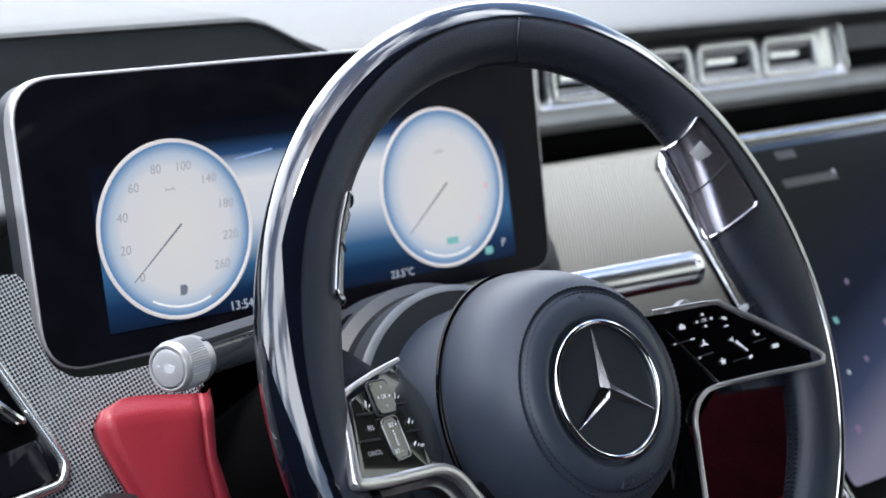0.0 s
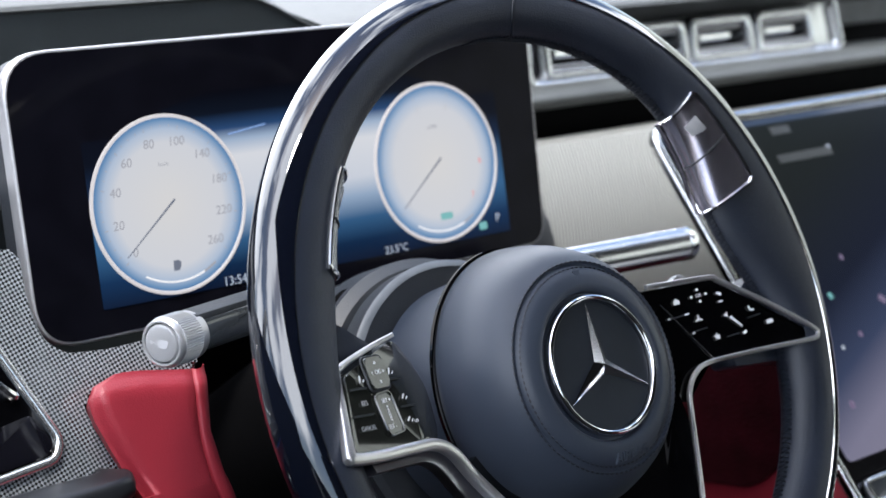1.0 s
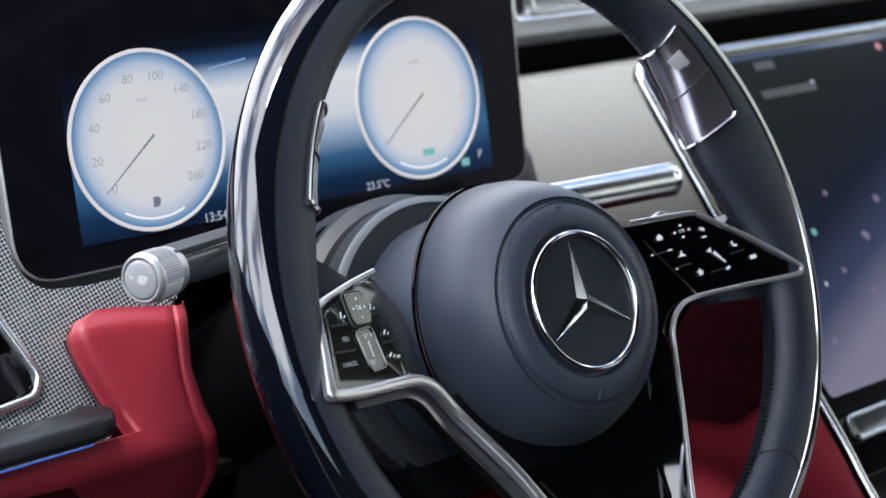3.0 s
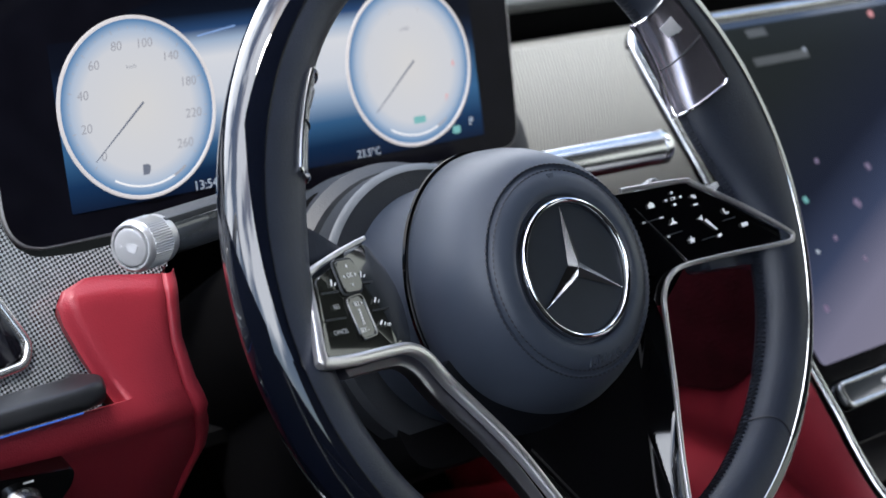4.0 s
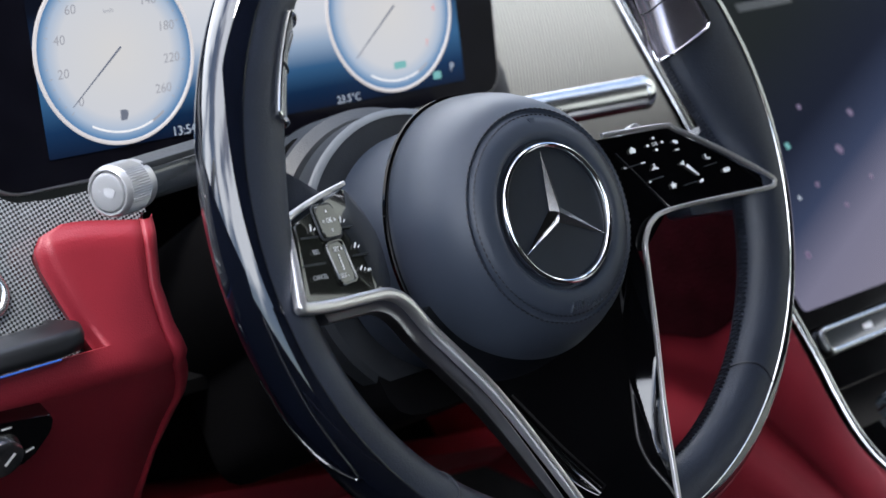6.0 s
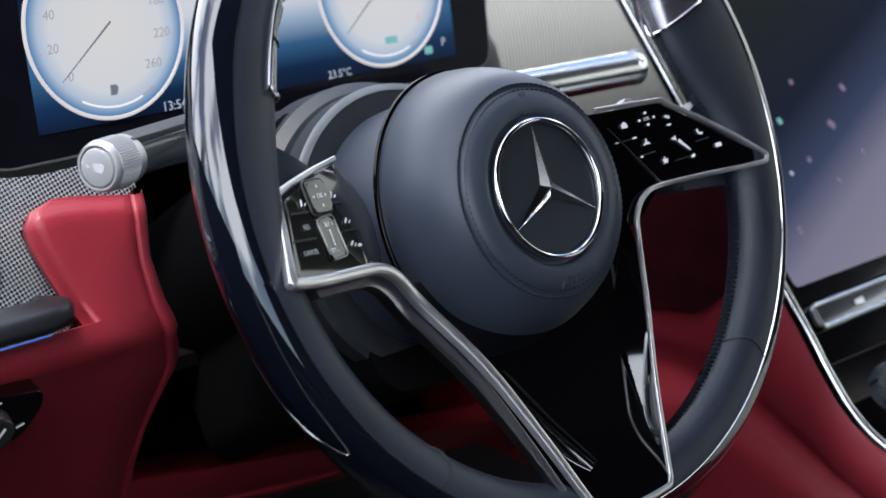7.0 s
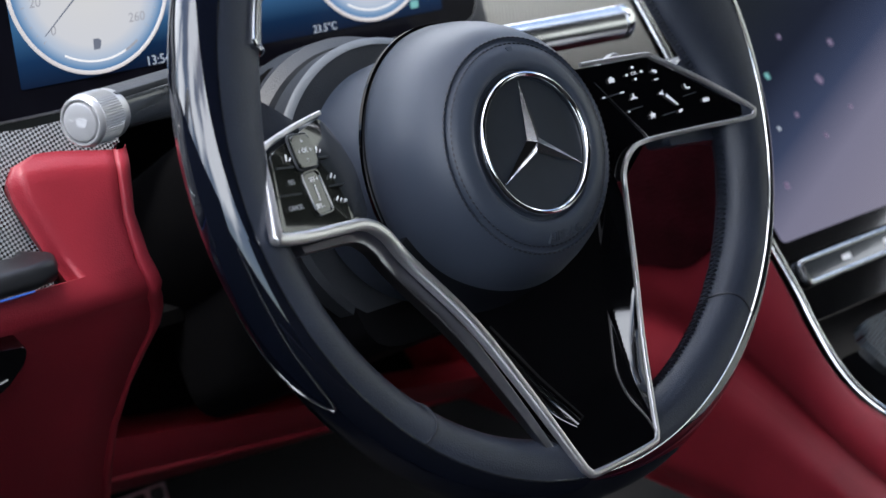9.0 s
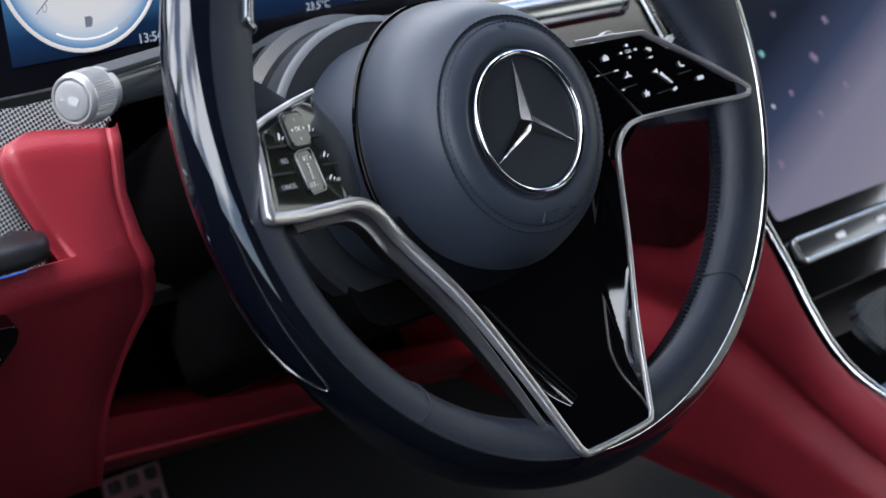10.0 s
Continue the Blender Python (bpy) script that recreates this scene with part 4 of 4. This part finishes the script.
ledge = part("trim_ledge", sweep([Vector((x, y, Z0 + z)) for x, y, z in ((-0.34, 0.084, -0.0330), (-0.25, 0.0815, -0.0320), (-0.206, 0.0805, -0.0312), (-0.1975, 0.083, -0.0312), (-0.1935, 0.090, -0.0312))], rounded([(-0.012, -0.0055), (0.0045, -0.0055), (0.0062, -0.002), (0.004, 0.0045), (-0.012, 0.0060)], 0.003, 4), (0, 0, 1)), LEDGE, dash, "dark brushed metal ledge")
part("light_strip", sweep([Vector((x, y, Z0 + z)) for x, y, z in ((-0.34, 0.0805, -0.0402), (-0.25, 0.0795, -0.0392), (-0.205, 0.0790, -0.0382))], round_section(0.0004, n=6), (0, 0, 1)), BLUE_LIGHT, ledge, "thin glowing blue strip")

SM = basis((0, 0.0830, Z0 - 0.058), Vector((1, 0, 0)), Vector((0, -0.35, 1)).normalized())
lsw = thing("light_switch", SM @ pose(-0.23, 0, 0), "glossy black light switch panel with silver knob", "switch panel")
part("switch_plate", prism(rounded([(-0.262, 0.0015), (-0.2084, -0.0049), (-0.2085, -0.0140), (-0.2166, -0.0271), (-0.265, -0.040)], 0.003), -0.016, 0.0022, 0.001), GLOSS, lsw, "", SM)
part("knob", lathe([(0.0, 0.006), (0.008, 0.006), (0.0095, 0.005), (0.0105, 0.0), (0.0, 0.0)], 36), SATIN, lsw, "silver rotary knob", SM @ pose(-0.2335, -0.0180, 0.002))
part("knob_mark", box(-0.0006, 0.0006, -0.0035, 0.0035, 0, 0.0004), WHITE, lsw, "", SM @ pose(-0.2310, -0.0175, 0.0078, 0, 0, -35))
part("printed_mark", box(-0.002, 0.002, -0.0004, 0.0004, 0, 0.0002), WHITE, lsw, "", SM @ pose(-0.2180, -0.0210, 0.0023, 0, 0, 20))
part("printed_mark", box(-0.0024, 0.0024, -0.0004, 0.0004, 0, 0.0002), WHITE, lsw, "", SM @ pose(-0.2310, -0.0050, 0.0023))

bol = part("knee_bolster", shell(lambda u, v: (lerp(-0.36, 0.235, u), 0.240 - 0.008 * math.sin(math.pi * v) + 0.060 * v, Z0 + lerp(-0.160 - 0.098 * u, -0.250 - 0.050 * u, v)), 16, 14, (0, 0.03, 0)), RED, dash, "red leather lower bolster", smooth=60)
part("bolster_fold", sweep([Vector((x, 0.2650, Z0 - 0.211 - 0.070 * (x + 0.36) / 0.595)) for x in np.linspace(-0.35, 0.23, 12)], round_section(0.0022, n=8), (0, 0, 1)), RED, bol, "")


# added board that keeps light from above off the bolster
part("bolster_shade_board", box(-0.36, 0.20, 0.195, 0.34, Z0 - 0.128, Z0 - 0.120), DEEP, dash, "black board added under the knee panel to shade the bolster")


# ---- dashboard ----
def dash_top(x):
    return lerp(0.1545, 0.128, smoothstep(0.02, 0.095, x))


prof = [(0.302, -0.004), (0.300, -0.002), (0.303, 0.0), (0.320, 0.002), (0.45, 0.004), (0.62, 0.006), (0.85, -0.002)]
part("dash_top", shell(lambda u, v: (lerp(-0.42, 1.1, u), table([i / 6 for i in range(7)], [p[0] for p in prof], v), Z0 + dash_top(lerp(-0.42, 1.1, u)) + table([i / 6 for i in range(7)], [p[1] for p in prof], v)), 120, 24, (0, 0.02, -0.012)), DASH, dash, "grey grained dashboard top", smooth=60)
hood = [(-0.42, 0.152), (-0.135, 0.1535), (0.018, 0.1525), (0.040, 0.147), (0.085, 0.1305), (0.098, 0.10), (0.10, -0.05), (-0.42, -0.05)]
XZ = basis((0, 0, Z0), Vector((1, 0, 0)), Vector((0, 0, 1)))  # x, z, towards the driver
part("hood_face", prism(rounded(hood, 0.006), -0.42, -0.302), HOOD, dash, "dark matt hood face", XZ)
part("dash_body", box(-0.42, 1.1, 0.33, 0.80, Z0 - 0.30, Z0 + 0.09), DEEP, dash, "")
part("leather_band", shell(lambda u, v: (lerp(0.10, 1.1, u), 0.296 - 0.010 * math.sin(math.pi * v), Z0 + lerp(0.0770, 0.0620, v)), 30, 8, (0, 0.03, 0)), BAND, dash, "grey leather band below the vents", smooth=60)
part("vent_fascia", box(0.10, 1.1, 0.336, 0.350, Z0 + 0.0725, Z0 + 0.1265), GREY, dash, "grey leather face round the vents")
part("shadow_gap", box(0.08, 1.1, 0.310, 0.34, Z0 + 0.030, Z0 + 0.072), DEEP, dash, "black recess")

pin = part("striped_trim", shell(lambda u, v: (lerp(0.12, 1.1, u), 0.262 - 0.012 * math.sin(math.pi * (0.2 + 0.6 * v)) + 0.02 * (1 - v) ** 2, Z0 + lerp(0.0425, -0.075, v)), 60, 14, (0, 0.02, 0)), STRIPE, dash, "grey pinstriped trim panel", smooth=60)
part("side_scoop", sweep(smooth_path([Vector((0.150, 0.215, Z0 + 0.022)), Vector((0.172, 0.222, Z0 + 0.014)), Vector((0.190, 0.228, Z0 - 0.004)), Vector((0.198, 0.232, Z0 - 0.03))], 5), box_section(0.016, 0.004, 0.4), (0, -1, 0.2)), GREY, pin, "pale grey curved end piece")


def make_centre_vents():
    v = thing("centre_vent", at(0.43, 0.29, 0.1), "row of silver-framed centre air vents with chrome tabs", "air vent")
    m = basis((0, 0.300, Z0), Vector((1, 0, 0)), Vector((0, 0.22, 1)).normalized())
    zc = 0.0958
    outer = rounded([(0.266, 0.0760), (0.617, 0.0755), (0.612, 0.1195), (0.270, 0.1240)], 0.010, 6)
    part("vent_surround", sweep([Vector((x, y, 0.004)) for x, y in outer], rounded([(-0.007, -0.012), (0.004, -0.012), (0.004, 0.002), (0.001, 0.005), (-0.004, 0.003), (-0.007, -0.002)], 0.002, 3), (0, 0, 1), closed=True), BRIGHT, v, "broad satin silver surround", m)
    part("vent_end", prism(rounded([(0.583, 0.0800), (0.613, 0.0795), (0.609, 0.1165), (0.583, 0.1170)], 0.004), -0.012, 0.003, 0.002), BRIGHT, v, "bright silver end plate", m)
    part("vent_back", prism(outer, -0.020, -0.012), PLASTIC, v, "black vent depth", m)
    for x0, x1 in ((0.284, 0.352), (0.362, 0.427), (0.437, 0.503), (0.513, 0.579)):
        o = rounded([(x0, zc - 0.0135), (x1, zc - 0.0135), (x1 - 0.002, zc + 0.0130), (x0 + 0.001, zc + 0.0130)], 0.005, 4)
        cell = part("vent_cell", sweep([Vector((x, y, 0.002)) for x, y in o], box_section(0.0040, 0.007, 0.4), (0, 0, 1), closed=True), BRIGHT, v, "silver cell frame", m)
        for dz in (-0.0075, 0.0075):
            part("slat", sweep([Vector((x0 + 0.002, zc + dz, -0.001)), Vector((x1 - 0.002, zc + dz, -0.001))], box_section(0.0014, 0.006, 0.4), (0, 0, 1)), SILVER, cell, "", m)
        part("slat", sweep([Vector((x0 + 0.002, zc, -0.004)), Vector((x1 - 0.002, zc, -0.004))], box_section(0.0014, 0.005, 0.4), (0, 0, 1)), PLASTIC, cell, "", m)
        xm = lerp(x0, x1, 0.36)
        part("vent_tab", sweep([Vector((xm - 0.017, zc + 0.001, 0.004)), Vector((xm + 0.017, zc + 0.001, 0.004))], round_section(0.0042, 0.005, 10), (0, 0, 1)), CHROME, cell, "polished chrome tab", m)


make_centre_vents()

part("end_mould", shell(lambda u, v: (lerp(-0.42, -0.150, u), 0.262 + 0.03 * math.cos(v * 7), Z0 + lerp(0.105, 0.035, v)), 10, 24, (0, 0.02, 0)), GREY, dash, "grey moulded dashboard end", smooth=60)


# ---- centre console ----
EYC = Vector((0, 0.653, 0.757)).normalized()
KM = basis((0.24, 0.177, Z0 + 0.063), Vector((1, 0, 0)), EYC)
cs = thing("centre_screen", KM, "large lit portrait touch screen in a chrome edge", "display")
part("screen_body", prism(rounded([(0.002, 0.0), (0.30, 0.0), (0.30, -0.2425), (0.002, -0.2425)], 0.004), -0.005, -0.001, 0.001), GLOSS, cs, "glossy black screen glass", KM)
# the first, olive-dark stop paints a reflection on the upper glass
lit2 = lit_screen("console_picture", [(0.0, (0.014, 0.018, 0.012)), (0.30, (0.012, 0.016, 0.016)), (0.50, (0.010, 0.014, 0.028)), (0.62, (0.04, 0.055, 0.11)), (0.72, (0.19, 0.185, 0.27)), (1.0, (0.26, 0.24, 0.31))], "LINEAR", 1.0, rot=radians(68), size=0.30, shift=(0, 0))
pic = part("screen_picture", prism(rounded([(0.012, -0.006), (0.29, -0.006), (0.29, -0.2315), (0.012, -0.2315)], 0.004), -0.001, 0.0), lit2, cs, "dark blue to lilac glowing picture with an olive reflection painted at the top", KM)
random.seed(7)
for x, y, s, mt in ((0.075, -0.131, 0.0035, CYAN), (0.105, -0.108, 0.003, PINK), (0.120, -0.142, 0.005, PINK), (0.082, -0.160, 0.003, PINK), (0.098, -0.178, 0.003, PINK), (0.150, -0.12, 0.004, PINK), (0.04, -0.20, 0.004, PINK), (0.06, -0.165, 0.0022, GLOW), (0.135, -0.165, 0.003, PINK), (0.155, -0.030, 0.0025, GLOW), (0.245, -0.012, 0.004, REDMARK)):
    s *= 0.75
    part("screen_mark", prism(rounded([(-s, -s * 0.6), (s * 0.4, -s), (s, s * 0.5), (-s * 0.3, s)], s * 0.4, 2), 0, 0.0003), mt, pic, "", KM @ pose(x, y, 0.0002, 0, 0, random.uniform(0, 90)))
for x, y, a in ((0.128, -0.033, 0.028), (0.118, -0.012, 0.010)):
    part("screen_mark", box(-a, a, -0.003, 0.003, 0, 0.0003), mat("dim_mark", (0.01, 0.01, 0.01), 0.3, emit=(0.022, 0.025, 0.022, 1)), pic, "", KM @ pose(x, y, 0.0002))

con = thing("centre_console", at(0.38, 0, -0.3), "red leather centre console with chrome edge and dark tray", "console")
edge = [KM @ Vector(p) for p in ((0.30, 0.003, 0.001), (0.20, 0.003, 0.001), (0.10, 0.003, 0.001), (0.020, 0.003, 0.001), (0.008, 0.001, 0.001), (0.001, -0.006, 0.001), (0.0, -0.018, 0.001), (0.0, -0.08, 0.001), (0.0, -0.15, 0.001), (0.0, -0.22, 0.001), (0.0, -0.262, 0.001))] + [Vector((x, y, Z0 + z)) for x, y, z in ((0.240, -0.006, -0.1490), (0.2405, -0.024, -0.1690), (0.242, -0.043, -0.1830), (0.245, -0.070, -0.1930), (0.250, -0.12, -0.203), (0.258, -0.25, -0.212))]
part("edge_trim", sweep(smooth_path(edge, 4), rounded([(-0.0026, -0.004), (0.0026, -0.004), (0.0026, 0.001), (0.0010, 0.0024), (-0.0010, 0.0024), (-0.0026, 0.001)], 0.0007, 2), [(0, -0.757, 0.653)] * 41 + [(0, -0.5, 0.86)] * 24), CHROME, con, "bright chrome edge strip")
# button row under the screen
part("button_panel", prism([(0.002, -0.2430), (0.30, -0.2430), (0.30, -0.280), (0.002, -0.280)], -0.010, -0.002), GLOSS, con, "", KM)
bo = rounded([(0.0135, -0.2455), (0.27, -0.2455), (0.27, -0.2590), (0.0135, -0.2590)], 0.004)
br = part("key_strip", prism(bo, -0.004, 0.0015, 0.0008), ARM, con, "dark grey key row", KM)
part("row_frame", sweep([Vector((x, y, 0.001)) for x, y in bo], round_section(0.0016, n=8), (0, 0, 1), closed=True), SATIN, br, "satin metal key frame", KM)
for x in (0.055, 0.098, 0.14, 0.19, 0.235):
    part("printed_mark", prism(rounded([(-0.0045, -0.0016), (0.004, -0.002), (0.0045, 0.0018), (-0.004, 0.0014)], 0.0008), 0, 0.0002), WHITE, br, "", KM @ pose(x, -0.2522, 0.0016))
# tray
def tray(u, v):
    y = lerp(-0.020, -0.45, v)
    return (lerp(0.243, 0.55, u), y, Z0 + table([-0.45, -0.25, -0.12, -0.07, -0.043, -0.024, -0.006], [-0.222, -0.214, -0.206, -0.197, -0.188, -0.174, -0.156], y))
part("tray_deck", shell(tray, 16, 24, (0, 0, -0.02)), GLOSS, con, "glossy black tray deck", smooth=60)
TM = basis((0.24, -0.006, Z0 - 0.1515), Vector((1, 0, 0)), Vector((0, 0.74, 0.67)).normalized())
part("tray_inlay", prism(rounded([(0.030, -0.010), (0.20, -0.004), (0.20, -0.070), (0.062, -0.066), (0.040, -0.045)], 0.014, 6), -0.006, 0.0015, 0.001), WEAVE_DARK, con, "dark woven inlay in the tray", TM)
part("tray_lid", prism(rounded([(0.056, -0.020), (0.075, -0.012), (0.100, -0.014), (0.100, -0.052), (0.074, -0.050), (0.060, -0.040)], 0.010, 6), 0.0, 0.005, 0.002), mat("pale_lid", (0.36, 0.36, 0.33), 0.5), con, "pale rounded tray lid", TM)

def flank_top(y):
    return table([-0.5, -0.25, -0.12, -0.070, -0.043, -0.024, -0.006, 0.05, 0.085, 0.4], [-0.22, -0.216, -0.207, -0.197, -0.187, -0.173, -0.153, -0.088, -0.055, -0.055], y)
def flank_seam(y):
    return table([-0.5, -0.2, -0.061, -0.034, 0.007, 0.055, 0.13, 0.4], [-0.29, -0.262, -0.231, -0.220, -0.201, -0.183, -0.178, -0.178], y)
def flank(u, v):
    y = lerp(0.36, -0.5, u)
    a, s, b = flank_top(y), flank_seam(y), -0.292
    if v < 0.5:
        t = v / 0.5
        z = lerp(a, min(s, a - 0.004), t)
        x = 0.2385 - 0.006 * math.sin(math.pi * t) + 0.004 * smoothstep(0.85, 1, t)
    else:
        t = (v - 0.5) / 0.5
        z = lerp(min(s, a - 0.004), b, t)
        x = 0.2425 - 0.012 * smoothstep(0, 0.3, t) + 0.012 * smoothstep(0.75, 1, t)
    return (x, y, Z0 + z)
# added sheet: shade on the flank's deep upper part, put into colour
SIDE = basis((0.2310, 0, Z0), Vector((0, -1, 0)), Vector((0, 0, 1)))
part("flank_shade", prism(rounded([(-0.36, -0.160), (-0.125, -0.147), (-0.107, -0.143), (-0.080, -0.139), (-0.060, -0.120), (-0.052, -0.080), (-0.060, -0.045), (-0.36, -0.045)], 0.01), -0.008, 0.0, 0.002), SHADED_RED, con, "dark maroon sheet painting the shade deep on the flank", SIDE)
part("console_flank", shell(flank, 60, 32, (0.004, 0, 0)), RED, con, "padded red leather flank", smooth=60)
bm = bmesh.new()
for i in range(150):
    y = lerp(0.05, -0.30, i / 149)
    z = flank_seam(y) - 0.006
    for k in (0,):
        c = Vector((0.2335, y, Z0 + z - 0.002))
        vs = [bm.verts.new(c + Vector(d)) for d in ((0, -0.0008, -0.0003), (0, 0.0008, -0.0003), (0, 0.0008, 0.0003), (0, -0.0008, 0.0003), (-0.0006, 0, 0))]
        for j in range(4):
            bm.faces.new((vs[j], vs[(j + 1) % 4], vs[4]))
part("flank_stitching", bm, RED_DARK, con, "red stitching")["kind"] = "stuff"


# ---- footwell ----
ped = thing("brake_pedal", at(0.01, 0.34, -0.34), "drilled steel brake pedal in the dark footwell", "pedal")
PM = basis((0.010, 0.335, Z0 - 0.336), Vector((1, 0.05, 0)).normalized(), Vector((-0.016, 0.32, 0.95)).normalized())
part("pedal_plate", prism(rounded([(-0.024, -0.036), (0.024, -0.036), (0.022, 0.034), (-0.022, 0.034)], 0.005), -0.004, 0.0, 0.001), STEEL, ped, "brushed steel plate", PM)
for i in range(3):
    for j in range(4):
        part("rubber_stud", prism(rounded([(-0.0042, -0.0042), (0.0042, -0.0042), (0.0042, 0.0042), (-0.0042, 0.0042)], 0.0018), -0.001, 0.0022, 0.0006), RUBBER, ped, "", PM @ pose((i - 1) * 0.0142, (j - 1.5) * 0.0150, 0))
part("pedal_arm", sweep([PM @ Vector((0, 0.01, -0.004)), PM @ Vector((0, 0.05, -0.05)), PM @ Vector((0, 0.15, -0.09))], box_section(0.006, 0.004), (0, -1, 0)), PLASTIC, ped, "")

tagged(part("floor", box(-0.50, 1.15, -1.30, 0.62, Z0 - 0.46, Z0 - 0.43), CARPET), "black carpeted car floor", "floor", kind="structure")
tagged(part("wall_front", box(-0.50, 1.15, 0.60, 0.64, Z0 - 0.46, Z0 + 0.08), CARPET), "dark firewall of the footwell", "wall", kind="structure")
# out of view; its height is set to keep light off the bolster
tagged(part("wall_side", box(-0.46, -0.42, -0.20, 0.85, Z0 - 0.46, Z0 + 0.10), CARPET), "unseen dark footwell side, raised to block light", "wall", kind="structure")
# unseen, windowless wall added to keep sky out of the display's reflection
tagged(part("wall_rear", box(-0.45, 1.15, -1.34, -1.30, Z0 - 0.46, Z0 + 0.44), CARPET), "unseen dark wall closing the cabin's rear to light", "wall", kind="structure")
tagged(part("wall_door", box(1.15, 1.20, -1.34, 0.85, Z0 - 0.46, Z0 - 0.05), CARPET), "dark far door of the cabin", "wall", kind="structure")
# unseen wall, far higher than a sill, added to darken the lower parts
tagged(part("wall_shade", box(-0.46, -0.42, -1.30, -0.20, Z0 - 0.46, Z0 + 0.05), CARPET), "unseen dark wall added over the door sill to block low light", "wall", kind="structure")
# unseen block added to stop ground light and low sky from behind
tagged(part("wall_block", box(-0.40, 0.22, -0.42, -0.36, Z0 - 0.43, Z0 - 0.08), CARPET), "unseen dark block behind the wheel, added for shade", "wall", kind="structure")
# the driver's door, swung open
DOOR = basis((-0.46, 0.20, Z0), Vector((-0.93, -0.36, 0)).normalized(), Vector((0, 0, 1)))
tagged(part("door_1", box(0.02, 1.0, -0.60, 0.04, -0.06, 0.06, 0.02), CARPET, None, "", DOOR), "dark driver's door standing open", "door", kind="structure")
PLACE[bpy.data.objects["door_1"]] = DOOR
part("window_frame", sweep(smooth_path([Vector(p) for p in ((0.04, 0.02, 0), (0.20, 0.20, 0), (0.42, 0.38, 0), (0.70, 0.46, 0), (0.93, 0.46, 0), (0.985, 0.40, 0), (0.99, 0.02, 0))], 6), box_section(0.030, 0.022, 0.4), (0, 0, 1)), GLOSS, bpy.data.objects["door_1"], "black window frame", DOOR)
# out of view; edges placed to shade the flank and darken reflections
tagged(part("ceiling", box(-0.40, 1.42, -1.34, -0.02, Z0 + 0.44, Z0 + 0.48), HEADLINER), "grey headliner of the unseen roof, sized to block sun and sky", "ceiling", kind="structure")


# ---- outside ----
tagged(part("ground", prism([(-400, -400), (400, -400), (400, 400), (-400, 400)], -0.3, 0.0), ASPHALT), "plain grey asphalt outside the car", "ground", kind="structure")
bld = thing("building", pose(-32, -8, 0), "pale stone building beyond the open door", "building")
part("facade", box(-36, -32, -32, 16, 0, 6.5, 0.05), STONE, bld, "pale stone facade")
pane = box(-0.05, 0.06, -0.6, 0.6, -0.9, 0.9, 0.03)
pme = bpy.data.meshes.new("window")
pane.to_mesh(pme)
pane.free()
for i in range(13):
    for j in range(2):
        part("window", pme, BLACK_GLASS, bld, "", pose(-32, -30 + i * 3.4, 1.8 + j * 2.8))
# unseen building added to give the button pod an olive reflection
far = thing("building", pose(18, -8, 0), "unseen pale building added beyond the far side windows as a reflector", "building")
part("facade", box(18, 22, -26, 10, 0, 9.0, 0.05), RENDER, far, "pale olive-grey facade added for reflections")
for i in range(9):
    part("window", pme, BLACK_GLASS, far, "", pose(18, -24 + i * 4.0, 1.4, 0, 0, 180))
